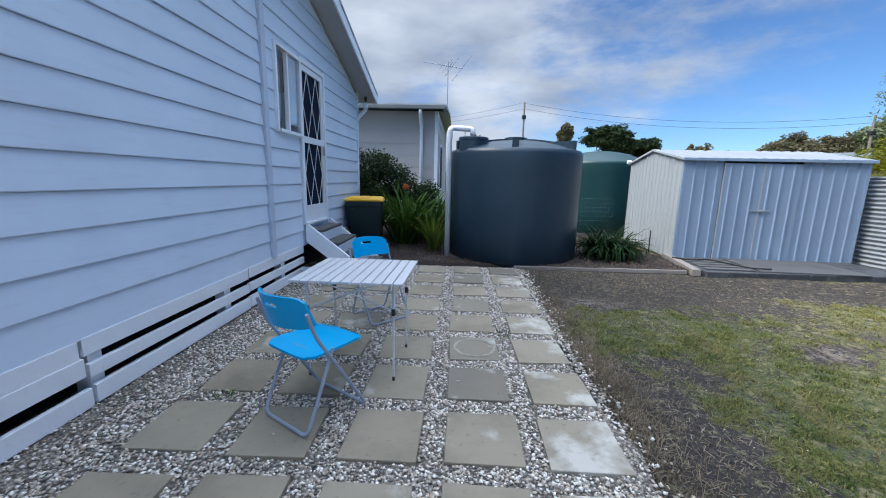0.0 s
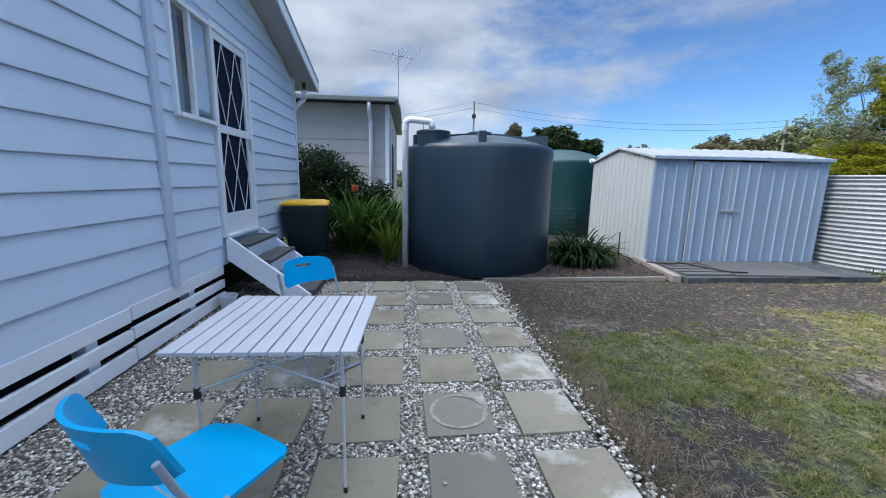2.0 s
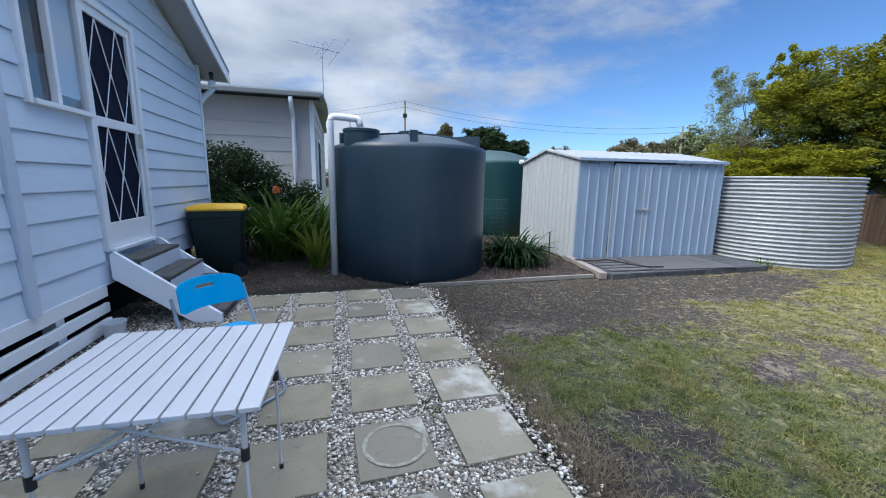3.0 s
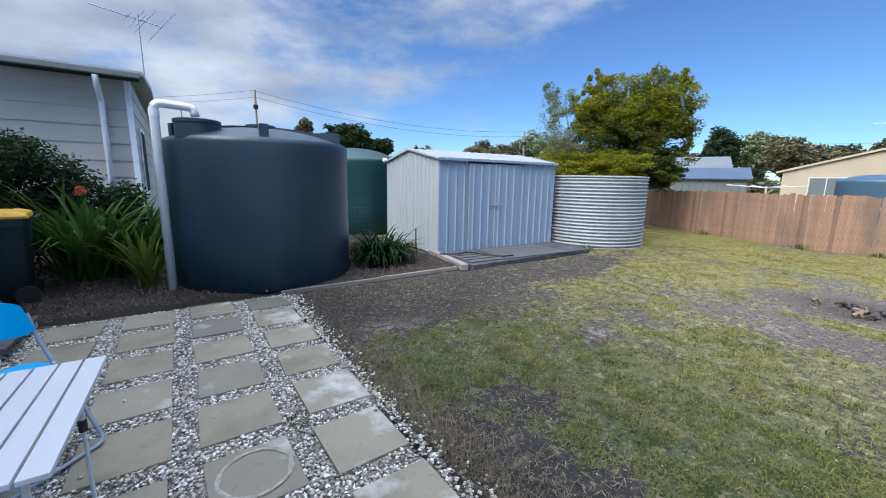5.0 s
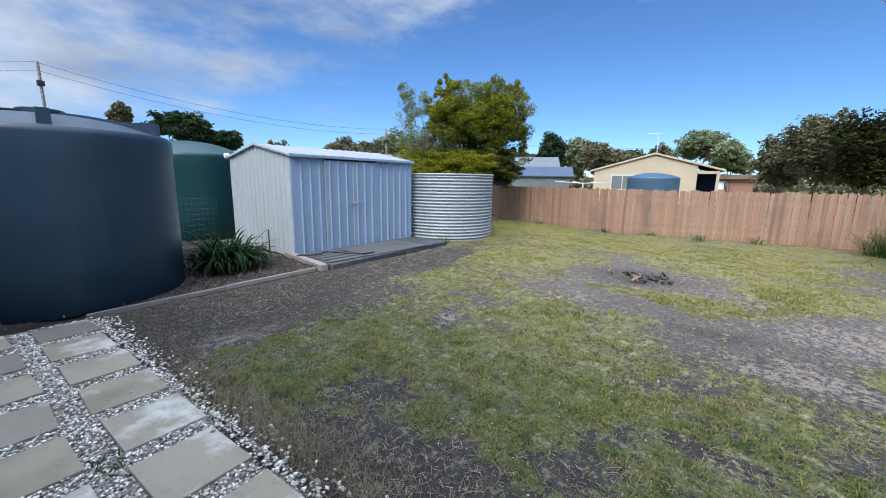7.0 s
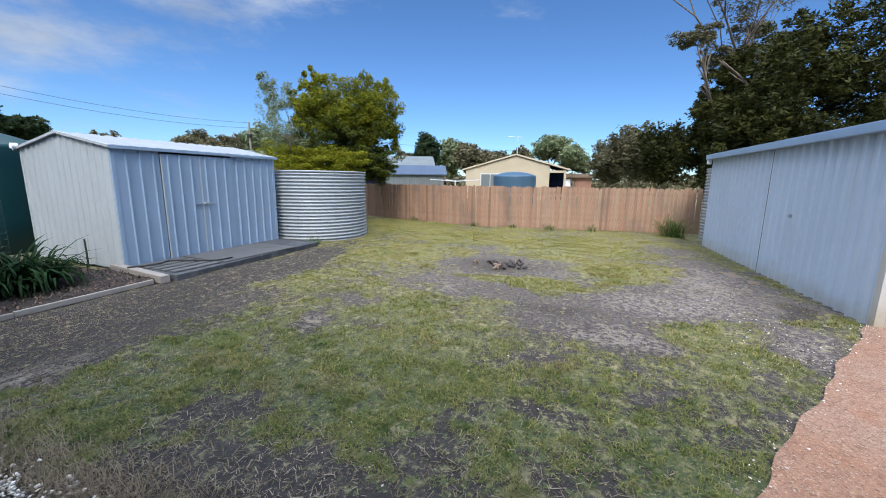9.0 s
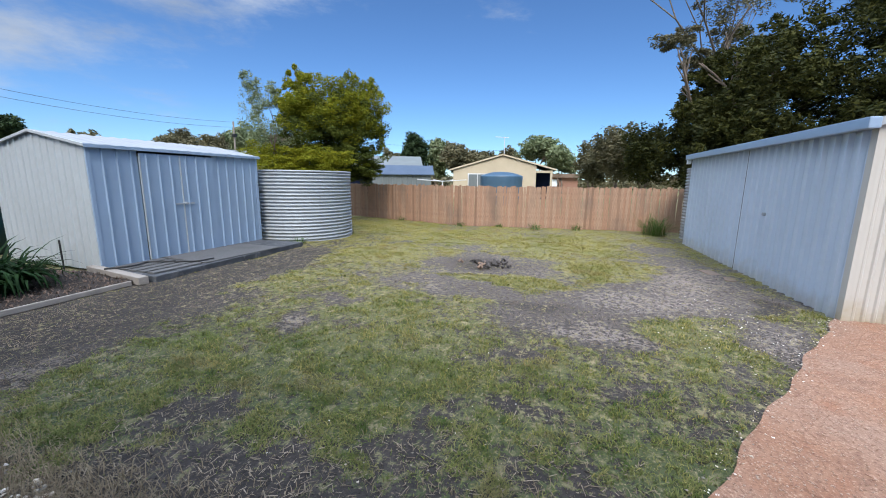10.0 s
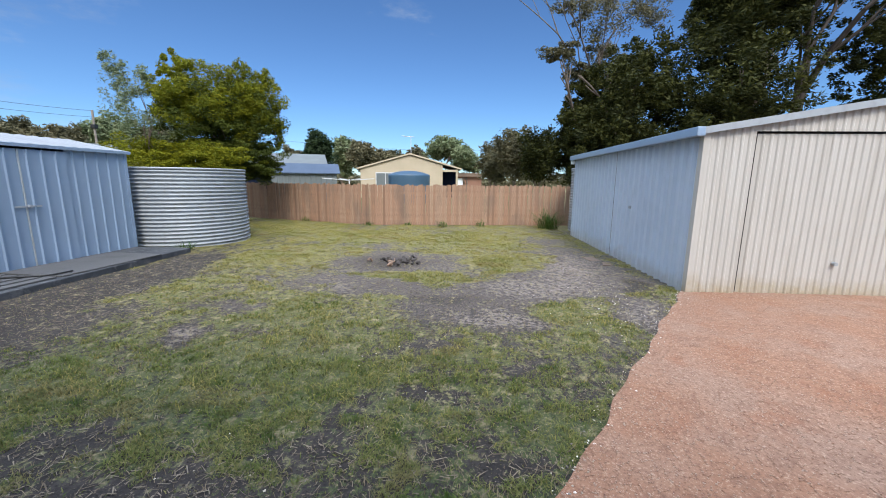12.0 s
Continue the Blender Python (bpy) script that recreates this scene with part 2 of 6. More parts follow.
def leafy(name, a, b, c, trans=0.25, rough=0.65, patches=()):
    m = Mat(name, a, rough)
    m.over(b, m.ramp(m.island, 0, 1, 0, 1))
    m.over(c, m.ramp(m.noise(0.9, 3), 0.45, 0.7, 0, 0.7))
    for col, scale, lo, hi in patches:
        m.over(col, m.ramp(m.noise(scale, 5, 0.6), lo, hi, 0, 0.75))
    m.b.inputs["Specular IOR Level"].default_value = 0.12
    tr = m.n.new("ShaderNodeBsdfTranslucent")
    m.l.new(m.col, tr.inputs["Color"])
    mx = m.n.new("ShaderNodeMixShader")
    mx.inputs["Fac"].default_value = trans
    m.l.new(m.b.outputs["BSDF"], mx.inputs[1])
    m.l.new(tr.outputs["BSDF"], mx.inputs[2])
    m.l.new(mx.outputs["Shader"], m.n["Material Output"].inputs["Surface"])
    return m.m


M["leaf_wattle"] = leafy("yellow_green_foliage", (0.145, 0.165, 0.012), (0.27, 0.255, 0.013), (0.085, 0.108, 0.011), 0.34)
# darker copy of the wattle green for leaves in the crown's shade
M["leaf_wattle_shaded"] = leafy("shaded_wattle_foliage", (0.048, 0.066, 0.010), (0.105, 0.118, 0.016), (0.018, 0.030, 0.006), 0.2)
M["leaf_sage"] = leafy("grey_green_foliage", (0.15, 0.19, 0.09), (0.27, 0.30, 0.17), (0.085, 0.12, 0.055))
M["leaf_dark"] = leafy("dark_olive_foliage", (0.020, 0.027, 0.008), (0.075, 0.075, 0.016), (0.006, 0.009, 0.004), 0.2)
M["leaf_gum"] = leafy("olive_gum_foliage", (0.105, 0.102, 0.055), (0.20, 0.175, 0.10), (0.06, 0.062, 0.036), 0.2)
M["leaf_shrub"] = leafy("deep_green_shrub_leaf", (0.018, 0.034, 0.015), (0.048, 0.072, 0.028), (0.010, 0.018, 0.009))
M["leaf_strap"] = leafy("green_strap_leaf", (0.040, 0.085, 0.014), (0.085, 0.145, 0.022), (0.022, 0.05, 0.011))
M["leaf_lime"] = leafy("lime_strap_leaf", (0.11, 0.16, 0.022), (0.17, 0.20, 0.03), (0.07, 0.11, 0.02))
M["leaf_agap"] = leafy("dark_strap_leaf", (0.010, 0.032, 0.010), (0.026, 0.060, 0.015), (0.006, 0.018, 0.007))
M["grass"] = leafy("lawn_grass", (0.090, 0.122, 0.028), (0.25, 0.225, 0.09), (0.058, 0.104, 0.018), 0.30, 0.7,
                   (((0.20, 0.165, 0.080), 1.7, 0.54, 0.66), ((0.040, 0.078, 0.014), 4.5, 0.52, 0.64)))
M["grass_lime"] = leafy("yellow_green_lawn_grass", (0.19, 0.185, 0.035), (0.40, 0.335, 0.12), (0.12, 0.145, 0.022), 0.30, 0.7,
                        (((0.24, 0.165, 0.06), 1.4, 0.54, 0.66),))
M["twig"] = leafy("pale_twig_litter", (0.15, 0.115, 0.08), (0.30, 0.25, 0.19), (0.075, 0.058, 0.042), 0.1)
M["straw"] = leafy("dry_grass", (0.14, 0.105, 0.066), (0.30, 0.24, 0.16), (0.085, 0.062, 0.042), 0.2)

# the ground: sandy dark soil with dry litter, worn grass and a pink gravel drive
m = Mat("yard_soil", (0.024, 0.0195, 0.017), 0.95)
n2, n3, n4, n5 = m.noise(2.6, 7, 0.66), m.noise(8, 7, 0.70), m.noise(36, 5, 0.70), m.noise(16, 5, 0.65)


def layer(name):
    att = m.n.new("ShaderNodeAttribute")
    att.attribute_name = name
    return att.outputs["Fac"]


turf, sand, damp = layer("turf"), layer("sand"), layer("damp")
rag = m.math("ADD", m.math("MULTIPLY", m.math("SUBTRACT", n4, 0.5), 1.6), m.math("ADD", m.math("MULTIPLY", m.math("SUBTRACT", n3, 0.5), 2.2), m.math("MULTIPLY", m.math("SUBTRACT", n5, 0.5), 2.0)))
m.over((0.060, 0.048, 0.042), m.ramp(n3, 0.46, 0.62, 0, 0.85))
place = m.n.new("ShaderNodeSeparateXYZ")
m.l.new(m.pos, place.inputs["Vector"])
# the open middle of the yard has dried to a paler sandy soil
m.over((0.150, 0.126, 0.114), m.math("MULTIPLY", m.math("MULTIPLY", m.ramp(place.outputs["X"], 3.6, 6.2), m.ramp(place.outputs["Y"], 5.4, 3.8)), m.ramp(n5, 0.36, 0.60, 0.25, 0.9)))
m.over((0.27, 0.225, 0.20), m.ramp(m.math("ADD", sand, rag), 0.32, 1.0, 0, 0.95))
m.over((0.014, 0.011, 0.010), m.ramp(m.math("ADD", damp, rag), 0.40, 0.85, 0, 0.85))
m.over((0.27, 0.20, 0.135), m.math("MULTIPLY", m.ramp(n4, 0.57, 0.65), m.ramp(n2, 0.44, 0.60, 0.15, 0.75)))
m.over((0.010, 0.008, 0.007), m.ramp(n4, 0.45, 0.36, 0, 0.85))
# matted turf between the standing blades, yellower and drier towards the fence
edge_ = m.math("ADD", turf, rag)
green_ = m.ramp(edge_, 0.30, 0.52, 0, 0.92)
m.over((0.044, 0.058, 0.018), green_)
m.over((0.195, 0.180, 0.062), m.math("MULTIPLY", green_, m.ramp(place.outputs["X"], 2.8, 7.5)))
m.over((0.022, 0.036, 0.010), m.math("MULTIPLY", green_, m.ramp(n5, 0.48, 0.38)))
m.over((0.29, 0.235, 0.135), m.math("MULTIPLY", m.math("MULTIPLY", green_, m.ramp(place.outputs["X"], 2.2, 5.0, 0.30, 0.9)), m.ramp(n3, 0.55, 0.64)))
m.over((0.24, 0.195, 0.11), m.math("MULTIPLY", green_, m.ramp(n4, 0.56, 0.66)))
m.bump(n2, 0.02).bump(n5, 0.020).bump(n4, 0.008)
M["soil"] = m.m
m = Mat("bark_mulch_soil", (0.022, 0.015, 0.011), 0.95)
n2, n3 = m.noise(22, 7, 0.7, stretch=(1, 2.2, 1)), m.noise(90, 4, 0.6)
m.over((0.014, 0.010, 0.008), m.ramp(n2, 0.45, 0.62, 0, 0.9))
m.over((0.10, 0.068, 0.048), m.ramp(n3, 0.58, 0.75, 0, 0.8))
m.bump(n2, 0.02).bump(n3, 0.006)
M["mulch"] = m.m
m = Mat("pink_granite_gravel", (0.265, 0.138, 0.082), 0.9)
n1, n2, n3 = m.noise(0.9, 7, 0.6), m.noise(22, 6, 0.72), m.noise(60, 4, 0.7)
m.over((0.27, 0.170, 0.120), m.ramp(n1, 0.45, 0.60, 0, 0.9))
m.over((0.24, 0.105, 0.054), m.ramp(m.noise(2.6, 7, 0.65), 0.52, 0.66, 0, 0.8))
m.over((0.17, 0.085, 0.052), m.ramp(n2, 0.54, 0.68, 0, 0.7))
m.over((0.155, 0.078, 0.048), m.ramp(m.noise(6.5, 7, 0.7), 0.50, 0.66, 0, 0.55))
m.over((0.42, 0.29, 0.205), m.ramp(n3, 0.55, 0.66, 0, 0.8))
m.over((0.12, 0.060, 0.038), m.ramp(n3, 0.44, 0.36, 0, 0.7))
m.bump(n3, 0.002)
M["drive"] = m.m
m = Mat("gravel_bed", (0.075, 0.064, 0.052), 0.95)
m.over((0.36, 0.32, 0.27), m.ramp(m.noise(70, 3, 0.6), 0.45, 0.65, 0, 1))
m.bump(m.noise(70, 3), 0.01)
M["bed"] = m.m


# ---- mesh helpers ----
def thing(name, label, category, at=(0, 0, 0), turn=0, group="", kind=""):
    ob = new(name)
    ob.empty_display_size = 0.1
    ob.matrix_basis = pose(*at, 0, 0, turn)
    return tagged(ob, label, category, group, kind)


def part(name, bm, material, parent=None, label="", smooth=False):
    """Links a bmesh as one mesh object under its thing or part."""
    me = bpy.data.meshes.new(name)
    bmesh.ops.recalc_face_normals(bm, faces=bm.faces)
    bm.to_mesh(me)
    bm.free()
    return mesh_part(name, me, material, parent, label, smooth)


def mesh_part(name, me, material, parent=None, label="", smooth=False):
    me.materials.clear()
    me.materials.append(M[material] if isinstance(material, str) else material)
    if smooth:
        me.polygons.foreach_set("use_smooth", [True] * len(me.polygons))
        if smooth == "edges":
            me.set_sharp_from_angle(angle=radians(40))
    ob = new(name, me)
    if parent:
        ob.parent = parent
    if label:
        ob["label"] = label
    return ob


def raw(name, verts, faces):
    me = bpy.data.meshes.new(name)
    me.from_pydata([tuple(v) for v in verts], [], faces)
    me.update()
    return me


def box(bm, x0, x1, y0, y1, z0, z1, bevel=0.0, m=None):
    vs = [bm.verts.new(p) for p in ((x0, y0, z0), (x1, y0, z0), (x1, y1, z0), (x0, y1, z0), (x0, y0, z1), (x1, y0, z1), (x1, y1, z1), (x0, y1, z1))]
    fs = [bm.faces.new([vs[i] for i in f]) for f in ((3, 2, 1, 0), (4, 5, 6, 7), (0, 1, 5, 4), (1, 2, 6, 5), (2, 3, 7, 6), (3, 0, 4, 7))]
    if bevel:
        es = list({e for f in fs for e in f.edges})
        r = bmesh.ops.bevel(bm, geom=es, offset=bevel, segments=2, affect="EDGES", profile=0.6)
        vs = list({v for f in r["faces"] for v in f.verts} | {v for v in vs if v.is_valid})
    if m is not None:
        for v in vs:
            v.co = m @ v.co
    return vs


def boxed(x0, x1, y0, y1, z0, z1, bevel=0.0, m=None):
    bm = bmesh.new()
    box(bm, x0, x1, y0, y1, z0, z1, bevel, m)
    return bm


def prism(bm, pts, vec):
    """A solid from a flat outline, drawn along a vector."""
    a = [bm.verts.new(p) for p in pts]
    b = [bm.verts.new(Vector(p) + Vector(vec)) for p in pts]
    bm.faces.new(a[::-1])
    bm.faces.new(b)
    n = len(a)
    for i in range(n):
        bm.faces.new((a[i], a[(i + 1) % n], b[(i + 1) % n], b[i]))


def tube(bm, path, radii, seg=8, close=True):
    """A round bar along points, with one radius or one for each point."""
    path = [Vector(p) for p in path]
    if not hasattr(radii, "__len__"):
        radii = [radii] * len(path)
    rings = []
    up = Vector((0.31, 0.17, 0.93)).normalized()
    for i, p in enumerate(path):
        d = (path[min(i + 1, len(path) - 1)] - path[max(i - 1, 0)]).normalized()
        a = d.cross(up)
        if a.length < 0.15:
            a = d.cross(Vector((1, 0.2, 0)))
        a.normalize()
        b = d.cross(a)
        rings.append([bm.verts.new(p + (a * math.cos(k * math.tau / seg) + b * math.sin(k * math.tau / seg)) * radii[i]) for k in range(seg)])
    for r, s in zip(rings, rings[1:]):
        for k in range(seg):
            bm.faces.new((r[k], r[(k + 1) % seg], s[(k + 1) % seg], s[k]))
    if close:
        bm.faces.new(rings[0][::-1])
        bm.faces.new(rings[-1])


def lathe(bm, profile, seg=64, center=(0, 0)):
    """A turned body from (radius, height) pairs."""
    rings = []
    for r, z in profile:
        if r < 1e-5:
            rings.append([bm.verts.new((center[0], center[1], z))])
        else:
            rings.append([bm.verts.new((center[0] + r * math.cos(k * math.tau / seg), center[1] + r * math.sin(k * math.tau / seg), z)) for k in range(seg)])
    for a, b in zip(rings, rings[1:]):
        for k in range(seg):
            q = (k + 1) % seg
            if len(a) == 1:
                bm.faces.new((a[0], b[q], b[k]))
            elif len(b) == 1:
                bm.faces.new((a[k], a[q], b[0]))
            else:
                bm.faces.new((a[k], a[q], b[q], b[k]))


def bend(path, r, n=5):
    """Rounds the corners of a line of points."""
    path = [Vector(p) for p in path]
    out = [path[0]]
    for a, b, c in zip(path, path[1:], path[2:]):
        u, v = (a - b), (c - b)
        k = min(r, u.length * 0.45, v.length * 0.45)
        p, q = b + u.normalized() * k, b + v.normalized() * k
        for i in range(n + 1):
            t = i / n
            out.append(p * (1 - t) ** 2 + b * 2 * t * (1 - t) + q * t * t)
    out.append(path[-1])
    return out


def ribbed(bm, width, height, pitch, rib, depth, thick=0.0, base=None, top=None, off=0.0):
    """A pressed metal sheet in the plane of x and z, its ribs standing out towards -y. top(x) may give the height along it."""
    xs = [(0.0, 0.0)]
    x = off
    while x + rib < width:
        if x > 0.001:
            xs += [(x, 0.0), (x + rib * 0.30, -depth), (x + rib * 0.70, -depth), (x + rib, 0.0)]
        x += pitch
    xs.append((width, 0.0))
    lo = [bm.verts.new((a, d, base(a) if base else 0.0)) for a, d in xs]
    hi = [bm.verts.new((a, d, top(a) if top else height)) for a, d in xs]
    for i in range(len(xs) - 1):
        bm.faces.new((lo[i], lo[i + 1], hi[i + 1], hi[i]))


# ---- ground ----
# patches of the yard: x, y, half-widths along x and y, strength
BARE = ((7.6, 2.5, 0.80, 1.05, 0.95), (5.35, 1.50, 0.42, 0.42, 0.85), (5.75, 1.0, 0.5, 0.5, 0.9), (6.2, 0.4, 0.6, 0.5, 0.95), (6.7, -0.2, 0.8, 0.55, 0.95), (7.4, -0.7, 1.1, 0.5, 0.9),
        (6.0, 2.2, 0.35, 0.7, 0.75), (6.2, 3.1, 0.45, 0.5, 0.55), (4.95, 0.75, 0.3, 0.4, 0.6), (5.25, -0.6, 0.6, 0.28, 0.9), (3.4, 5.95, 2.3, 0.72, 1.1), (6.6, 5.95, 1.7, 0.5, 0.85),
        (9.4, -0.7, 1.6, 0.55, 0.6), (9.2, 2.9, 0.5, 0.7, 0.45), (2.75, 5.1, 0.55, 0.35, 0.7), (4.35, 4.85, 0.7, 0.45, 0.5), (2.06, 3.5, 0.24, 3.2, 0.7), (2.48, 2.75, 0.30, 0.34, 0.85))
SPOTS = ((4.35, 3.95, 0.26, 0.26, 0.7), (4.2, 1.5, 0.12, 0.24, 0.8), (4.43, 3.2, 0.18, 0.25, 0.6), (3.57, 1.54, 0.10, 0.22, 0.7), (2.9, 3.42, 0.13, 0.24, 0.8), (5.1, 3.7, 0.2, 0.3, 0.5),
         (3.27, 2.0, 0.10, 0.16, 0.6), (2.9, 2.15, 0.14, 0.2, 0.5), (2.92, 0.98, 0.16, 0.14, 0.9), (2.25, 3.1, 0.2, 0.45, 0.5), (2.35, 2.1, 0.22, 0.4, 0.4), (4.5, 0.05, 0.14, 0.16, 0.6), (3.5, 2.7, 0.10, 0.2, 0.5), (3.9, 0.9, 0.1, 0.18, 0.5))
LUSH = ((12.3, 7.0, 1.4, 1.6, 0.6), (10.6, 4.2, 1.3, 1.6, 0.35), (9.9, 1.6, 1.2, 1.2, 0.45), (3.0, 4.3, 0.9, 0.6, 0.25), (5.25, 0.15, 0.30, 0.25, 0.55), (3.9, 2.6, 1.1, 0.9, 0.3), (6.7, 2.3, 0.28, 0.7, 0.55), (7.7, 0.9, 0.5, 0.35, 0.5))
SANDY = ((6.1, 0.5, 0.5, 0.5, 0.6), (6.9, -0.2, 0.9, 0.4, 0.6), (4.95, 0.9, 0.25, 0.5, 0.6), (4.35, 3.95, 0.22, 0.3, 0.5), (2.85, 5.1, 0.4, 0.22, 0.4), (7.9, -0.6, 0.8, 0.4, 0.5), (5.9, 3.05, 0.3, 0.4, 0.5), (7.2, 1.5, 0.4, 0.4, 0.4), (2.4, 4.7, 0.3, 0.5, 0.5), (5.6, 5.1, 0.9, 0.4, 0.4), (6.9, 3.4, 0.3, 0.4, 0.4), (5.2, -0.6, 0.5, 0.25, 0.5))
DAMP = ((6.25, -1.0, 0.55, 0.24, 1.0), (7.55, 2.6, 0.5, 0.75, 0.7), (2.9, 3.42, 0.13, 0.24, 0.7), (4.2, 1.5, 0.12, 0.24, 0.7), (5.5, 1.55, 0.25, 0.5, 0.7), (3.3, 5.9, 2.2, 0.8, 0.8), (3.57, 1.54, 0.1, 0.2, 0.7), (2.3, 2.3, 0.3, 0.6, 0.5), (6.1, 2.2, 0.25, 0.6, 0.4), (2.92, 0.98, 0.16, 0.14, 0.8))


def patch(spots, x, y):
    """How strongly the patches of one list lie at a place."""
    v = 0.0
    for px, py, rx, ry, k in spots:
        d = ((x - px) / rx) ** 2 + ((y - py) / ry) ** 2
        if d < 6.0:
            v += k * math.exp(-d * d * 0.7)
    return v


def strayed(x, y):
    """A place shifted a little, to give the patches ragged outlines."""
    return (x + 0.22 * noise.noise(Vector((x * 2.3, y * 2.3, 9.1))) + 0.10 * noise.noise(Vector((x * 6.1, y * 6.1, 3.3))),
            y + 0.22 * noise.noise(Vector((x * 2.3, y * 2.3, 4.6))) + 0.10 * noise.noise(Vector((x * 6.1, y * 6.1, 8.8))))


def worn(x, y):
    """How green the yard is at a place, from 0 for bare soil to 1 for thick grass."""
    wx, wy = strayed(x, y)
    g = 0.5 * noise.fractal(Vector((x * 0.7, y * 0.7, 3.1)), 1.0, 2.0, 4)
    g += 0.42 * noise.noise(Vector((x * 2.2, y * 2.2, 7.7))) + 0.38 * noise.noise(Vector((x * 5.1, y * 5.1, 2.2)))
    v = 0.545 + 0.85 * g - patch(BARE, wx, wy) - patch(SPOTS, wx, wy) + patch(LUSH, wx, wy)
    return max(0.0, min(1.0, v))


def drive_edge(x):
    """The y at which the pink drive meets the lawn."""
    u = x - 2.71
    return 0.89 - 0.695 * u + 0.018 * math.sin(5.3 * x + 0.6) + 0.014 * math.sin(13.1 * x)


def level(x, y):
    z = 0.018 * noise.noise(Vector((x * 0.8, y * 0.8, 0.5))) + 0.008 * noise.noise(Vector((x * 3.3, y * 3.3, 1.5)))
    return z


xs = sorted(set(list(np.arange(-30, -3, 3.0)) + list(np.arange(-3, 2, 0.1)) + list(np.arange(2, 9, 0.08)) + list(np.arange(9, 16, 0.1)) + list(np.arange(16, 60, 4.0)) + [-400, -150, -60, 90, 160, 400, 900]))
ys = sorted(set(list(np.arange(-30, -6, 3.0)) + list(np.arange(-6, -1.5, 0.1)) + list(np.arange(-1.5, 6.7, 0.08)) + list(np.arange(6.7, 14, 0.1)) + list(np.arange(14, 60, 4.0)) + [-400, -150, -60, 90, 160, 400, 900]))
gv = [(x, y, level(x, y) if (-3 < x < 16 and -6 < y < 14) else 0.0) for y in ys for x in xs]
nx = len(xs)
gf = [(j * nx + i, j * nx + i + 1, (j + 1) * nx + i + 1, (j + 1) * nx + i) for j in range(len(ys) - 1) for i in range(nx - 1)]
gme = raw("ground", gv, gf)
for key, fn, away in (("turf", worn, 0.6), ("sand", lambda x, y: patch(SANDY, *strayed(x, y)), 0.0), ("damp", lambda x, y: patch(DAMP, *strayed(x, y)), 0.0)):
    values = gme.attributes.new(key, "FLOAT", "POINT")
    values.data.foreach_set("value", [fn(x, y) if (1 < x < 16 and -6 < y < 14) else away for x, y, z in gv])
ground = mesh_part("ground", gme, "soil", smooth=True)
tagged(ground, "worn backyard lawn of sandy soil and patchy grass", "ground", kind="structure")

# gravel bed under the pavers
bm = bmesh.new()
gx0, gx1, gy0, gy1 = -1.25, 2.02, 0.1, 6.62
pts = [(gx0, gy0, 0.012), (gx1, gy0, 0.012)]
pts += [(gx1 + 0.05 * math.sin(y * 3.1) + 0.03 * math.sin(y * 8.3), y, 0.012) for y in np.arange(gy0 + 0.3, gy1, 0.15)]
pts += [(gx1, gy1, 0.012), (gx0, gy1, 0.012)]
prism(bm, pts, (0, 0, 0.012))
bed = tagged(part("gravel_bed", bm, "bed"), "pale gravel bed under the stepping pavers", "gravel", kind="structure")

# bark mulch bed round the tanks
mx = list(np.arange(-1.2, 5.01, 0.12))
my = list(np.arange(6.70, 15.0, 0.15))
mv = [(x, y, 0.045 + 0.03 * noise.noise(Vector((x * 2.1, y * 2.1, 4))) + 0.02 * noise.noise(Vector((x * 7, y * 7, 2))) - (0.06 if (y < 6.75 and x < 2.0) else 0)) for y in my for x in mx]
mf = [(j * len(mx) + i, j * len(mx) + i + 1, (j + 1) * len(mx) + i + 1, (j + 1) * len(mx) + i) for j in range(len(my) - 1) for i in range(len(mx) - 1)]
mulch = tagged(mesh_part("mulch_bed", raw("mulch_bed", mv, mf), "mulch", smooth=True), "dark bark mulch garden bed round the tanks", "garden bed", kind="structure")

# pink drive
bm = bmesh.new()
dx = list(np.arange(1.2, 6.35, 0.06))
a = [bm.verts.new((x, drive_edge(x), 0.022)) for x in dx]
b = [bm.verts.new((x, -14.0, 0.022)) for x in dx]
for i in range(len(dx) - 1):
    bm.faces.new((b[i], b[i + 1], a[i + 1], a[i]))
bmesh.ops.extrude_face_region(bm, geom=list(bm.faces))
for v in list(bm.verts)[: 2 * len(dx)]:
    v.co.z = 0.0
drive = tagged(part("drive", bm, "drive"), "pink crushed granite gravel driveway", "driveway", kind="structure")

# ---- the house ----
WX = -1.0
CORNER = 8.76
HOUSE_Y0 = -3.6
SLOPE = 0.305


def soffit_z(y):
    """Height of the gable soffit at the wall."""
    mid = (HOUSE_Y0 + CORNER) / 2
    return 3.02 + SLOPE * (CORNER - y) if y > mid else 3.02 + SLOPE * (y - HOUSE_Y0)


house = thing("house", "pale blue-grey weatherboard house with white trim", "house", kind="structure")
MID = (HOUSE_Y0 + CORNER) / 2
DOOR = (5.86, 6.72, 0.74, 2.86)
WIN = (5.20, 5.86, 1.92, 2.84)
bm = bmesh.new()
T1, T0 = WX - 0.02, WX - 0.16


def wall_piece(bm, y0, y1, z0, z1=None):
    if z1 is None:
        pts = [(T0, y0, z0), (T0, y1, z0), (T0, y1, soffit_z(y1))]
        if y0 < MID < y1:
            pts.append((T0, MID, soffit_z(MID)))
        pts.append((T0, y0, soffit_z(y0)))
    else:
        pts = [(T0, y0, z0), (T0, y1, z0), (T0, y1, z1), (T0, y0, z1)]
    prism(bm, pts, (T1 - T0, 0, 0))


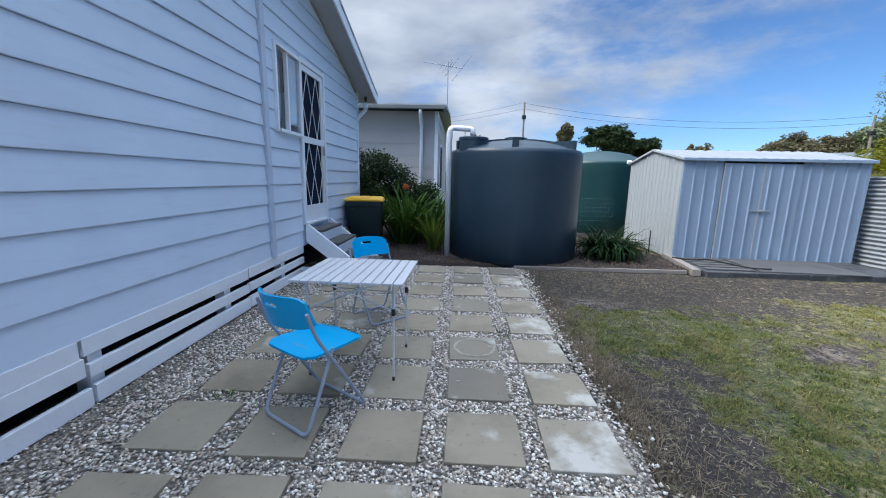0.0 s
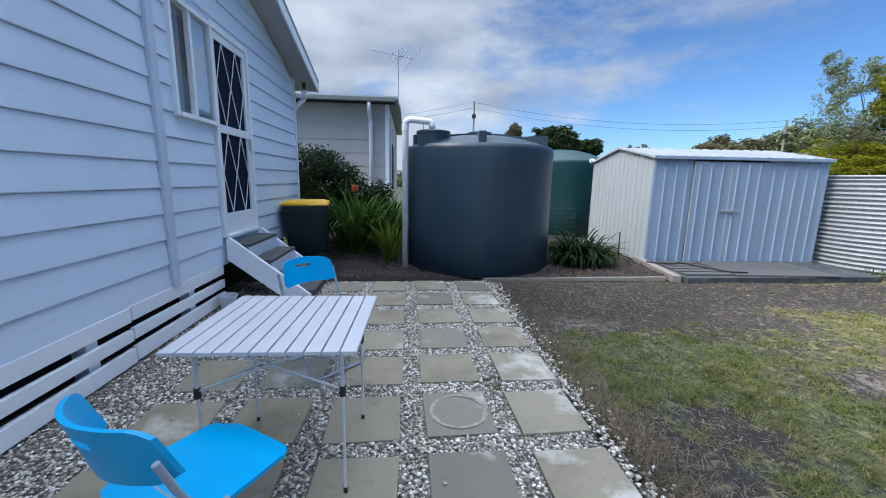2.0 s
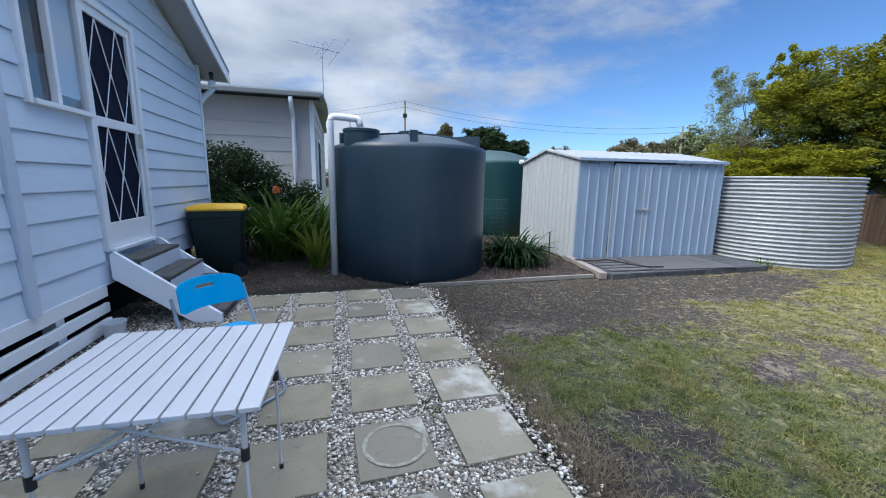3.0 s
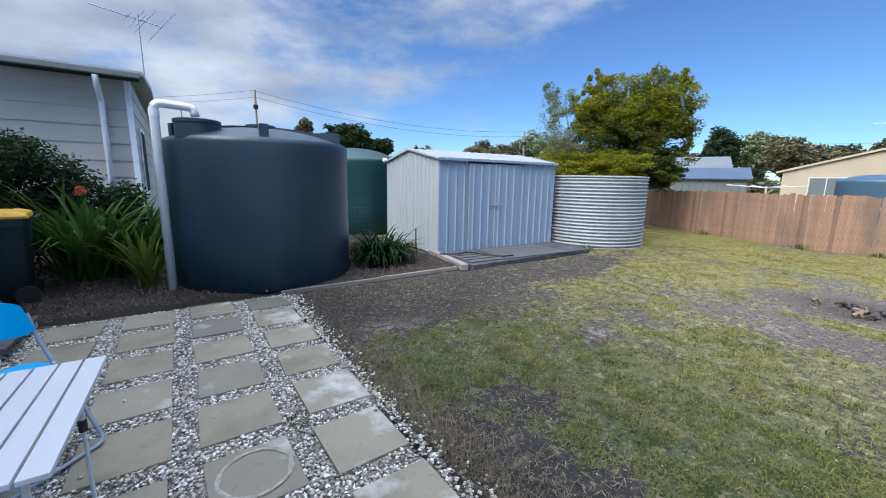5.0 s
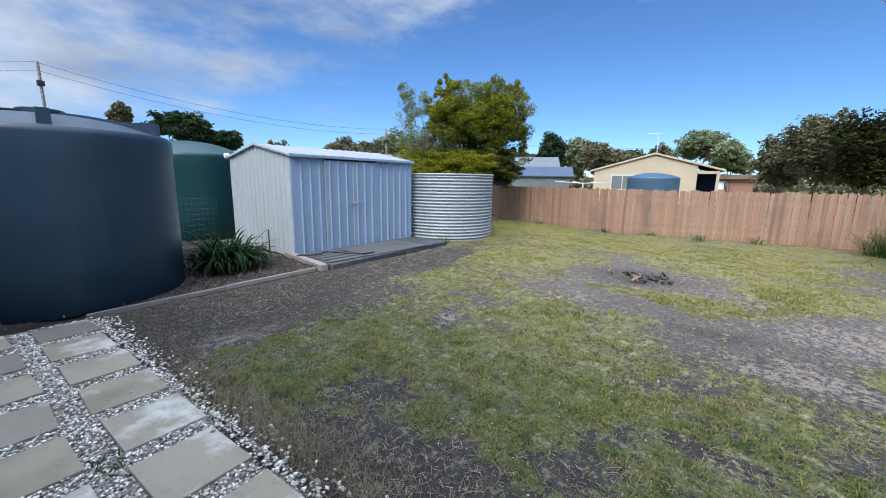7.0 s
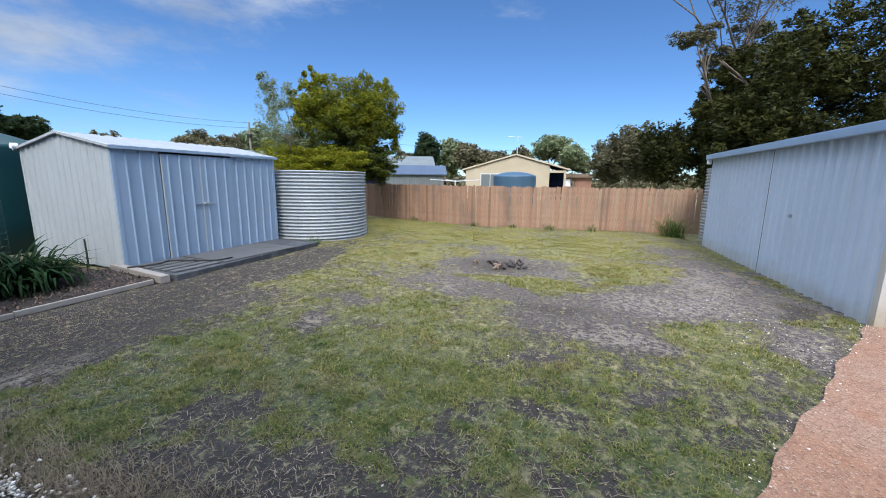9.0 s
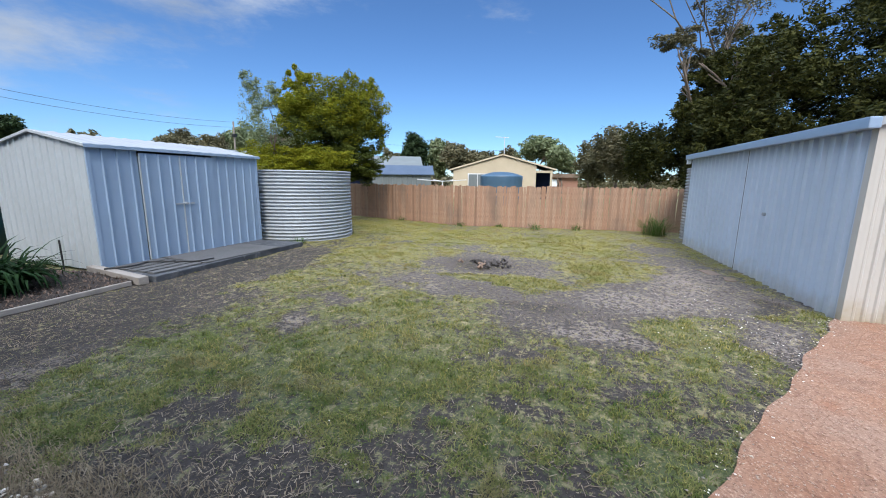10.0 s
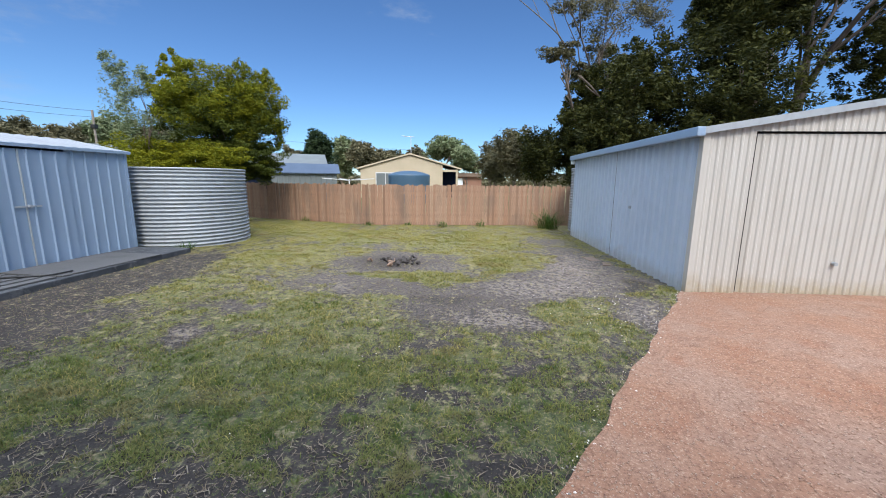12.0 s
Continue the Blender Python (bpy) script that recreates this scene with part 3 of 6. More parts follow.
wall_piece(bm, HOUSE_Y0, WIN[0], 0.46)
wall_piece(bm, WIN[0], WIN[1], 0.46, WIN[2])
wall_piece(bm, WIN[0], WIN[1], WIN[3])
wall_piece(bm, DOOR[0], DOOR[1], 0.46, DOOR[2])
wall_piece(bm, DOOR[0], DOOR[1], DOOR[3])
wall_piece(bm, DOOR[1], CORNER, 0.46)
wall_w = part("wall", bm, "board", house)
bm = boxed(-9.0, T0 - 0.002, CORNER - 0.14, CORNER, 0.46, 3.02)
box(bm, -9.0, T0 - 0.002, HOUSE_Y0, HOUSE_Y0 + 0.14, 0.46, 3.02)
box(bm, -9.14, -9.0, HOUSE_Y0, CORNER, 0.46, 3.02)
part("wall", bm, "board", house)
part("floor", boxed(-9.0, T0 - 0.002, HOUSE_Y0 + 0.15, CORNER - 0.15, 0.60, 0.72), "grey_wood", house)
# near-black sheet painted as the shade under the floor, behind the skirting
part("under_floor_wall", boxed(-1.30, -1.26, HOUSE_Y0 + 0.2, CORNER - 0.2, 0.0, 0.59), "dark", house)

# weatherboards, each one a lapped plank
BOARD = 0.2095
def board_mesh(y0, y1, z0, cut=False):
    """A lapped board from y0 to y1; its ends may follow the gable."""
    z1 = z0 + BOARD - 0.004
    pts = [(WX - 0.018, z0), (WX + 0.006, z0), (WX + 0.008, z0 + 0.006), (WX - 0.007, z1), (WX - 0.018, z1)]
    def ends(z):
        e = y1
        if cut:
            e = min(y1, CORNER - max(0.0, (z - 3.02) / SLOPE))
        return y0, e
    bm = bmesh.new()
    A = [bm.verts.new((x, ends(z)[0], z)) for x, z in pts]
    B = [bm.verts.new((x, ends(z)[1], z)) for x, z in pts]
    bm.faces.new(A[::-1]); bm.faces.new(B)
    for i in range(5):
        bm.faces.new((A[i], A[(i + 1) % 5], B[(i + 1) % 5], B[i]))
    return bm


TRIM = (4.875, 4.965)
z = 0.445
while z < 4.2:
    spans = [(HOUSE_Y0, TRIM[0] - 0.003), (TRIM[1] + 0.003, CORNER - 0.05)]
    top = z + BOARD
    if top > WIN[2] + 0.02 and z < WIN[3] + 0.02:
        spans = [spans[0], (TRIM[1] + 0.003, WIN[0] - 0.03), (DOOR[1] + 0.05, CORNER - 0.05)]
    elif top > DOOR[2] and z < DOOR[3] + 0.02:
        spans = [spans[0], (TRIM[1] + 0.003, DOOR[0] - 0.05), (DOOR[1] + 0.05, CORNER - 0.05)]
    for y0, y1 in spans:
        if CORNER - (z - 3.02) / SLOPE > y0 + 0.3:
            part("weatherboard", board_mesh(y0, y1, z, True), "board", house)
    z += BOARD
part("cover_strip", boxed(WX - 0.01, WX + 0.034, TRIM[0], TRIM[1], 0.455, soffit_z(4.92) + 0.02, 0.008), "trim", house, "vertical cover strip over the board joints")
part("corner_stop", boxed(WX - 0.03, WX + 0.02, CORNER - 0.048, CORNER + 0.012, 0.46, 3.08, 0.004), "white", house)

# gable rake with its soffit and barge board, and the roof
RX = -0.68
for sgn in (1, -1):
    yc = CORNER + 0.36 if sgn > 0 else HOUSE_Y0 - 0.36
    zc = 3.02 - SLOPE * 0.36
    pk = (MID, 3.02 + SLOPE * (CORNER - MID))
    bm = bmesh.new()
    prism(bm, [(-9.4, pk[0], pk[1] + 0.165), (-9.4, yc, zc + 0.165), (-9.4, yc, zc + 0.205), (-9.4, pk[0], pk[1] + 0.205)], (9.4 + RX + 0.03, 0, 0))
    part("roof", bm, "zinc_old", house)
    bm = bmesh.new()
    prism(bm, [(WX - 0.03, pk[0], pk[1] + 0.03), (WX - 0.03, yc, zc + 0.03), (WX - 0.03, yc, zc + 0.045), (WX - 0.03, pk[0], pk[1] + 0.045)], (RX - WX + 0.03, 0, 0))
    part("soffit", bm, "soffit", house)
    bm = bmesh.new()
    prism(bm, [(RX, pk[0], pk[1]), (RX, yc + 0.01 * sgn, zc), (RX, yc + 0.01 * sgn, zc + 0.16), (RX, pk[0], pk[1] + 0.16)], (0.022, 0, 0))
    part("barge_board", bm, "white", house)
    part("eave_soffit", boxed(-9.2, WX - 0.035, min(yc, yc - 0.36 * sgn), max(yc, yc - 0.36 * sgn), zc + 0.03, zc + 0.045), "soffit", house)
    part("gutter", boxed(-9.2, RX - 0.02, min(yc, yc + 0.09 * sgn), max(yc, yc + 0.09 * sgn), zc + 0.03, zc + 0.14, 0.01), "white", house)

# bulb light under the eave at the corner
lamp = thing("flood_light", "outdoor bulb light hung under the eave", "light", (-0.84, CORNER + 0.05, 2.90))
bm = bmesh.new(); lathe(bm, [(0.0, 0.10), (0.03, 0.10), (0.033, 0.05), (0.022, 0.03), (0.022, -0.01), (0, -0.01)], 14)
part("socket", bm, "black", lamp, smooth=True)
bm = bmesh.new(); lathe(bm, [(0.0, -0.15), (0.03, -0.145), (0.05, -0.12), (0.056, -0.09), (0.045, -0.05), (0.02, -0.012), (0, -0.012)], 18)
part("bulb", bm, "white", lamp, smooth=True)

bm = bmesh.new(); tube(bm, bend([(-0.90, CORNER + 0.34, 2.94), (-0.90, CORNER + 0.32, 2.80), (-0.99, CORNER + 0.10, 2.62), (-1.06, CORNER + 0.07, 2.50), (-1.06, CORNER + 0.07, 0.2)], 0.08), 0.04, 12)
part("downpipe", bm, "white", house, smooth=True)

# skirting of spaced boards
skirt = thing("skirting", "white painted spaced-board skirting under the house wall", "skirting", kind="structure")
for k, (z0, z1) in enumerate(((0.345, 0.455), (0.205, 0.290), (0.040, 0.152))):
    for n_, (y0, y1, dz) in enumerate(((HOUSE_Y0, 2.62 + 0.02 * k, -0.006), (2.645 + 0.02 * k, 4.37, 0.0), (4.385, 5.76, 0.008))):
        za, zb = (0.232, 0.346) if n_ == 0 and k == 1 else (z0, z1)
        bm = boxed(WX - 0.022 + 0.003 * k, WX + 0.012 + 0.003 * k, y0, y1, za + dz, zb + dz, 0.004)
        part("skirting_board", bm, "white", skirt)
for y in (0.2, 1.5, 2.74, 4.06, 5.2):
    part("post", boxed(WX - 0.115, WX - 0.025, y - 0.045, y + 0.045, 0.0, 0.455), "white", skirt)

# window
win = thing("window_1", "white aluminium sliding window with a dark half-open pane", "window", kind="structure")
y0, y1, z0, z1 = WIN
for a in ((y0 - 0.03, y0 + 0.008, z0 - 0.03, z1 + 0.03), (y1 - 0.008, y1 + 0.02, z0 - 0.03, z1 + 0.03)):
    part("window_frame", boxed(WX - 0.05, WX + 0.035, *a, 0.005), "white", win)
part("window_head", boxed(WX - 0.05, WX + 0.035, y0 + 0.011, y1 - 0.011, z1 - 0.01, z1 + 0.03, 0.005), "white", win)
part("window_sill", boxed(WX - 0.05, WX + 0.05, y0 + 0.011, y1 - 0.011, z0 - 0.03, z0 + 0.008, 0.005), "white", win)
ym = (y0 + y1) / 2 - 0.02
sash = part("sash", boxed(WX - 0.03, WX + 0.018, ym - 0.018, ym + 0.022, z0 + 0.011, z1 - 0.011, 0.004), "white", win)
g = Mat("window_glass", (0.92, 0.95, 0.97), 0.02)
g.b.inputs["Transmission Weight"].default_value = 1.0
M["glass"] = g.m
pane = part("pane", boxed(WX - 0.004, WX, ym + 0.023, y1 - 0.012, z0 + 0.012, z1 - 0.012), "glass", win)
pane.visible_shadow = False
pane2 = part("pane", boxed(WX - 0.034, WX - 0.030, y0 + 0.011, ym - 0.031, z0 + 0.012, z1 - 0.012), "glass", win)
pane2.visible_shadow = False
# added pale blue sheet, painted as the sky's reflection in the right pane
M["blind"] = paint("painted_sky_reflection", (0.62, 0.74, 0.88), 0.7, amount=0.05)
part("blind", boxed(WX - 0.030, WX - 0.026, ym + 0.023, y1 - 0.012, z0 + 0.10, z1 - 0.012), "blind", win, "pale blue sheet painted as the sky reflected in the pane")
bm = bmesh.new()
cv = []
for i in range(9):
    yy = y0 - 0.06 + i * 0.022
    xx = T0 - 0.10 + 0.018 * math.sin(i * 1.9)
    cv.append((bm.verts.new((xx, yy, z0 - 0.1)), bm.verts.new((xx, yy, z1 + 0.1))))
for p, q in zip(cv, cv[1:]):
    bm.faces.new((p[0], q[0], q[1], p[1]))
M["curtain"] = paint("pale_curtain", (0.35, 0.36, 0.38), 0.9)
cur = tagged(part("curtain", bm, "curtain", smooth=True), "pale hanging curtain behind the window", "curtain")

# security door
door = thing("door_1", "white security screen door with diamond grille", "door", kind="structure")
y0, y1, z0, z1 = DOOR
for nm, a in (("jamb", (y0 - 0.02, y0 + 0.025, z0, z1 + 0.04)), ("jamb", (y1 - 0.025, y1 + 0.04, z0, z1 + 0.04)), ("head", (y0 + 0.026, y1 - 0.026, z1 - 0.02, z1 + 0.04))):
    part(nm, boxed(WX - 0.10, WX + 0.03, *a, 0.004), "white", door)
part("threshold", boxed(WX - 0.12, WX + 0.05, y0 + 0.026, y1 - 0.026, z0 - 0.02, z0 + 0.014, 0.004), "white", door)
a, b = y0 + 0.03, y1 - 0.03
leaf = part("door_leaf", boxed(WX - 0.02, WX + 0.012, a, a + 0.062, z0 + 0.018, z1 - 0.024, 0.005), "white", door)
part("stile", boxed(WX - 0.02, WX + 0.012, b - 0.062, b, z0 + 0.018, z1 - 0.024, 0.005), "white", door)
for r0, r1 in ((z0 + 0.018, 0.985), (1.84, 1.925), (z1 - 0.10, z1 - 0.024)):
    part("rail", boxed(WX - 0.019, WX + 0.011, a + 0.063, b - 0.063, r0, r1, 0.004), "white", door)
part("fly_screen", boxed(WX - 0.016, WX - 0.010, a + 0.07, b - 0.07, 0.98, z1 - 0.09), "mesh", door)
for r0, r1 in ((0.985, 1.84), (1.925, z1 - 0.10)):
    w, h = (b - a - 0.126), r1 - r0
    ya = a + 0.063
    for c in (0.26, 0.74):
        lo, hi, lf, rt = (ya + w * c, r0), (ya + w * c, r1), (ya + w * (c - 0.235), r0 + h / 2), (ya + w * (c + 0.235), r0 + h / 2)
        for p, q in ((lo, lf), (lf, hi), (lo, rt), (rt, hi)):
            bm = bmesh.new()
            tube(bm, [(WX + 0.001, *p), (WX + 0.001, *q)], 0.0055, 5)
            part("grille_bar", bm, "white", door)
part("handle", boxed(WX + 0.012, WX + 0.05, b - 0.055, b - 0.030, 1.70, 1.84, 0.006), "alu", door)

# steps
steps = thing("steps", "weathered timber steps with white stringers", "steps")
for yy in (5.80, 6.70):
    bm = bmesh.new()
    prism(bm, [(-0.96, yy, 0.50), (-0.96, yy, 0.72), (-0.93, yy, 0.74), (-0.11, yy, 0.10), (-0.11, yy, 0.02), (-0.33, yy, 0.02)], (0, 0.045, 0))
    part("stringer", bm, "white", steps)
for k, (x0, zz) in enumerate(((-0.96, 0.665), (-0.735, 0.49), (-0.51, 0.315), (-0.30, 0.14))):
    for j in (0, 1):
        part("tread_board", boxed(x0 + 0.115 * j, x0 + 0.108 + 0.115 * j, 5.848, 6.698, zz - 0.035, zz, 0.006), "grey_wood", steps)
for x0, lo, hi in ((-0.755, 0.492, 0.628), (-0.53, 0.317, 0.453), (-0.318, 0.142, 0.278)):
    part("riser", boxed(x0, x0 + 0.018, 5.85, 6.696, lo, hi, 0.003), "trim", steps, "pale weathered riser board")

# ---- rainwater tanks ----
def poly_tank(name, label, at, r, h, rise, mat):
    t = thing(name, label, "water tank", at)
    bm = bmesh.new()
    lathe(bm, [(0, 0.0), (r - 0.03, 0.0), (r, 0.03), (r + 0.004, h * 0.33), (r, h * 0.6), (r + 0.004, h * 0.85), (r + 0.012, h - 0.06), (r + 0.006, h - 0.02), (r - 0.02, h + 0.012)], 96)
    part("body", bm, mat, t, smooth=True)
    bm = bmesh.new()
    n = 10
    prof = []
    for i in range(n + 1):
        f = i / n
        rr = (r - 0.02) * (1 - f)
        prof.append((rr, h + 0.012 + rise * (1 - (1 - f) ** 2.2)))
    lathe(bm, prof, 96)
    part("roof", bm, mat, t, smooth=True)
    return t


TC, TR, TH = (2.12, 7.90, 0.02), 1.165, 1.86
tank = poly_tank("rainwater_tank", "large slate-blue round plastic rainwater tank", TC, TR, TH, 0.20, "tank")


def dome(r):
    return TH + 0.012 + 0.20 * (1 - (min(1, r / (TR - 0.02))) ** 2.2)


# moulded ribs over the roof
for k, ang in enumerate((20, 80, 140, 200, 262, 320)):
    bm = bmesh.new()
    path = []
    c, s = math.cos(radians(ang)), math.sin(radians(ang))
    A, B = [], []
    for i in range(9):
        rr = 0.16 + (TR - 0.20) * i / 8
        w = 0.05
        top = max(dome(rr) + 0.03, TH + 0.165)
        for side in (-1, 1):
            x, y = rr * c - side * w * s, rr * s + side * w * c
            A.append(bm.verts.new((x, y, dome(rr) - 0.02)))
            B.append(bm.verts.new((x, y, top)))
    for i in range(8):
        p = 2 * i
        bm.faces.new((A[p], A[p + 2], B[p + 2], B[p]))
        bm.faces.new((A[p + 1], B[p + 1], B[p + 3], A[p + 3]))
        bm.faces.new((B[p], B[p + 2], B[p + 3], B[p + 1]))
    bm.faces.new((A[16], A[17], B[17], B[16]))
    part("roof_rib", bm, "tank", tank)
bm = bmesh.new(); lathe(bm, [(0.2, dome(0) - 0.03), (0.2, dome(0) + 0.05), (0.17, dome(0) + 0.06), (0, dome(0) + 0.06)], 32)
part("roof_boss", bm, "tank", tank, smooth="edges")
LID = (-0.78, -0.52)
bm = bmesh.new(); lathe(bm, [(0.24, TH - 0.02), (0.24, TH + 0.16), (0.25, TH + 0.165), (0.25, TH + 0.20), (0.22, TH + 0.212), (0, TH + 0.215)], 36, LID)
part("inlet_strainer", bm, "tank", tank, "dark round inlet strainer basket", smooth="edges")

# white downpipe into the tank
pipe = thing("downpipe", "white plastic downpipe bent over into the tank", "pipe", (0.93, 7.42, 0.03))
bm = bmesh.new()
tube(bm, bend([(0, 0, 0), (0, 0, 2.22), (0.38, 0.02, 2.20), (0.40, 0.02, 2.10)], 0.09, 6), 0.047, 18)
part("pipe", bm, "pvc", pipe, smooth=True)
bm = bmesh.new()
tube(bm, [(0, 0, 2.06), (0, 0, 2.14)], 0.054, 18)
part("coupling", bm, "pvc", pipe, smooth="edges")
bm = bmesh.new()
tube(bm, [(0.26, 0.02, 2.17), (0.27, 0.05, 1.98)], 0.006, 6)
part("stay_wire", bm, "alu", pipe)

green = poly_tank("rainwater_tank", "dark green round plastic rainwater tank behind the shed", (5.15, 12.1, 0.0), 1.25, 1.93, 0.32, "tank_green")
# wire netting guard before it
M["tube_dark"] = paint("dull_wire", (0.10, 0.13, 0.13), 0.6)
guard = thing("wire_guard", "thin wire mesh panel before the green tank", "wire mesh", (3.9, 10.4, 0.03))
for i in range(9):
    bm = bmesh.new(); tube(bm, [(0, 0, 0.08 + i * 0.11), (1.1, 0.1, 0.08 + i * 0.11)], 0.0016, 4); part("wire", bm, "tube_dark", guard)
for i in range(12):
    bm = bmesh.new(); tube(bm, [(i * 0.1, i * 0.009, 0.0), (i * 0.1, i * 0.009, 0.98)], 0.0016, 4); part("wire", bm, "tube_dark", guard)

# ---- galvanised round tank ----
def corrugated_tank(label, at, r, h):
    t = thing("galvanised_tank", label, "water tank", at)
    bm = bmesh.new()
    prof = []
    n = int(h / 0.076)
    for i in range(n * 6 + 1):
        z = i * h / (n * 6)
        prof.append((r + 0.021 * math.sin(i * math.tau / 6), z))
    lathe(bm, prof, 96)
    part("body", bm, "zinc_old", t, smooth=True)
    bm = bmesh.new(); lathe(bm, [(r - 0.02, h - 0.02), (r + 0.012, h - 0.02), (r + 0.018, h), (r + 0.012, h + 0.02), (r - 0.02, h + 0.02)], 96)
    part("rim", bm, "zinc_old", t, smooth=True)
    bm = bmesh.new(); lathe(bm, [(r - 0.015, h - 0.06), (0, h - 0.06)], 64)
    part("cover", bm, "zinc_old", t)
    return t


corrugated_tank("round corrugated galvanised tank with no roof beside the shed", (9.46, 7.55, -0.03), 1.20, 1.60)
corrugated_tank("round corrugated galvanised tank behind the garage", (12.44, -2.62, -0.03), 0.9, 1.78)

# ---- garden shed ----
shed = thing("garden_shed", "pale metal garden shed with sliding double doors", "shed", (5.06, 7.74, 0.03), -3.0)
SW, SD, SH, SP = 3.0, 2.42, 1.80, 2.02
def face(bm_fn, m):
    bm = bm_fn
    bmesh.ops.transform(bm, matrix=m, verts=bm.verts)
    return bm
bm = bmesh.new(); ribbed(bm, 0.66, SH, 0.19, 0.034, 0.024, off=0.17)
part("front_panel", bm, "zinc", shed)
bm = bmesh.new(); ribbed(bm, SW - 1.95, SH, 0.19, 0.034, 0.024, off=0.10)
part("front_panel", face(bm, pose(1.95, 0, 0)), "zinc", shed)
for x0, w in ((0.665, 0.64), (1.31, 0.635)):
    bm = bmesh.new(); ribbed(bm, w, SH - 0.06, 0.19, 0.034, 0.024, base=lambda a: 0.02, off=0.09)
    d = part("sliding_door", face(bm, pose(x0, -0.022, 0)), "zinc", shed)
    part("door_edge", boxed(x0 - 0.002, x0 + 0.018, -0.030, -0.012, 0.02, SH - 0.06, 0.003), "sunlit_steel", shed)
part("door_bolt", boxed(1.16, 1.50, -0.046, -0.034, 0.915, 0.94, 0.003), "zinc_old", shed, "grey sliding bolt")
bm = bmesh.new(); tube(bm, [(1.34, -0.075, 0.93), (1.34, -0.036, 0.93)], 0.022, 12); part("door_knob", bm, "zinc_old", shed)
gab = lambda a: SH + (SP - SH) * (1 - abs(a - SD / 2) / (SD / 2))
for x0, ang in ((0.0, -90), (SW, 90)):
    bm = bmesh.new(); ribbed(bm, SD, SH, 0.165, 0.030, 0.018, top=gab, off=0.06)
    # the sunny end takes the lighter steel, so its light is painted on
    part("side_panel", face(bm, pose(x0, SD if ang < 0 else 0, 0, 0, 0, ang)), "sunlit_steel" if ang < 0 else "zinc", shed)
bm = bmesh.new(); ribbed(bm, SW, SH, 0.19, 0.030, 0.020)
part("back_panel", face(bm, pose(SW, SD, 0, 0, 0, 180)), "zinc", shed)
for x0, x1, y0, y1 in ((-0.008, 0.045, -0.010, 0.02), (SW - 0.045, SW + 0.008, -0.010, 0.02)):
    part("corner_channel", boxed(x0, x1, y0, y1, 0, SH, 0.003), "zinc", shed)
for sgn in (-1, 1):
    bm = bmesh.new()
    ye = -0.05 if sgn < 0 else SD + 0.05
    n = 15
    rows2 = []
    for i in range(n * 4 + 1):
        x = -0.04 + (SW + 0.08) * i / (n * 4)
        up = 0.014 if i % 4 in (1, 2) else 0.0
        rows2.append([bm.verts.new((x, ye, SH + 0.012 + up)), bm.verts.new((x, SD / 2, SP + 0.018 + up)), bm.verts.new((x, ye, SH + up)), bm.verts.new((x, SD / 2, SP + 0.008 + up))])
    for p, q in zip(rows2, rows2[1:]):
        bm.faces.new((p[0], q[0], q[1], p[1])); bm.faces.new((p[2], p[3], q[3], q[2])); bm.faces.new((p[0], p[2], q[2], q[0]))
    part("roof_sheet", bm, "shed_roof", shed)
    part("eave_flashing", boxed(-0.045, SW + 0.045, ye - 0.012 if sgn < 0 else ye, ye if sgn < 0 else ye + 0.012, SH - 0.03, SH + 0.02, 0.004), "zinc", shed)
for x0 in (-0.055, SW + 0.02):
    bm = bmesh.new()
    prism(bm, [(x0, -0.06, SH - 0.02), (x0, SD / 2, SP - 0.005), (x0, SD + 0.06, SH - 0.02), (x0, SD + 0.06, SH + 0.018), (x0, SD / 2, SP + 0.034), (x0, -0.06, SH + 0.018)], (0.035, 0, 0))
    part("gable_trim", bm, "sunlit_steel", shed)
part("base_channel", boxed(0.66, 1.95, -0.075, -0.034, 0.0, 0.03, 0.004), "white", shed)
bm = bmesh.new(); tube(bm, [(-0.10, SD - 0.02, SH + 0.05), (-0.02, SD - 0.02, SH + 0.05)], 0.045, 14)
part("gutter_end", bm, "white", shed, "white round pipe end", smooth="edges")

# slab and boards before the shed
slab = tagged(part("concrete_slab", boxed(4.93, 8.05, 6.52, 7.66, -0.02, 0.085, 0.012), "concrete"), "stained grey concrete slab before the shed", "slab", kind="structure")
pallet = thing("loose_boards", "weathered loose boards lying on the slab", "boards", (5.0, 6.62, 0.086), -3)
for k in range(5):
    part("board", boxed(0.0, 0.72, 0.03 + k * 0.19, 0.03 + k * 0.19 + 0.13, 0.0, 0.022, 0.004), "grey_wood", pallet)
ramp = thing("ramp_sheet", "grey weathered plywood sheet lying before the shed doors", "plywood sheet", (5.78, 6.60, 0.086), -4)
part("sheet", boxed(0.0, 1.55, 0.0, 0.98, 0.0, 0.018, 0.004), "grey_wood", ramp)
hose = thing("garden_hose", "dark garden hose lying across the slab edge", "hose", (0, 0, 0.1))
bm = bmesh.new(); tube(bm, bend([(4.90, 7.45, 0.02), (5.2, 7.22, 0.03), (5.45, 7.40, 0.022), (5.62, 6.95, 0.022), (5.75, 6.72, 0.02), (5.98, 6.66, 0.025)], 0.15, 6), 0.012, 8); part("hose", bm, "black", hose, smooth=True)
M["stone"] = paint("brown_stone", (0.20, 0.145, 0.11), 0.9, (0.09, 0.07, 0.055), 0.5)
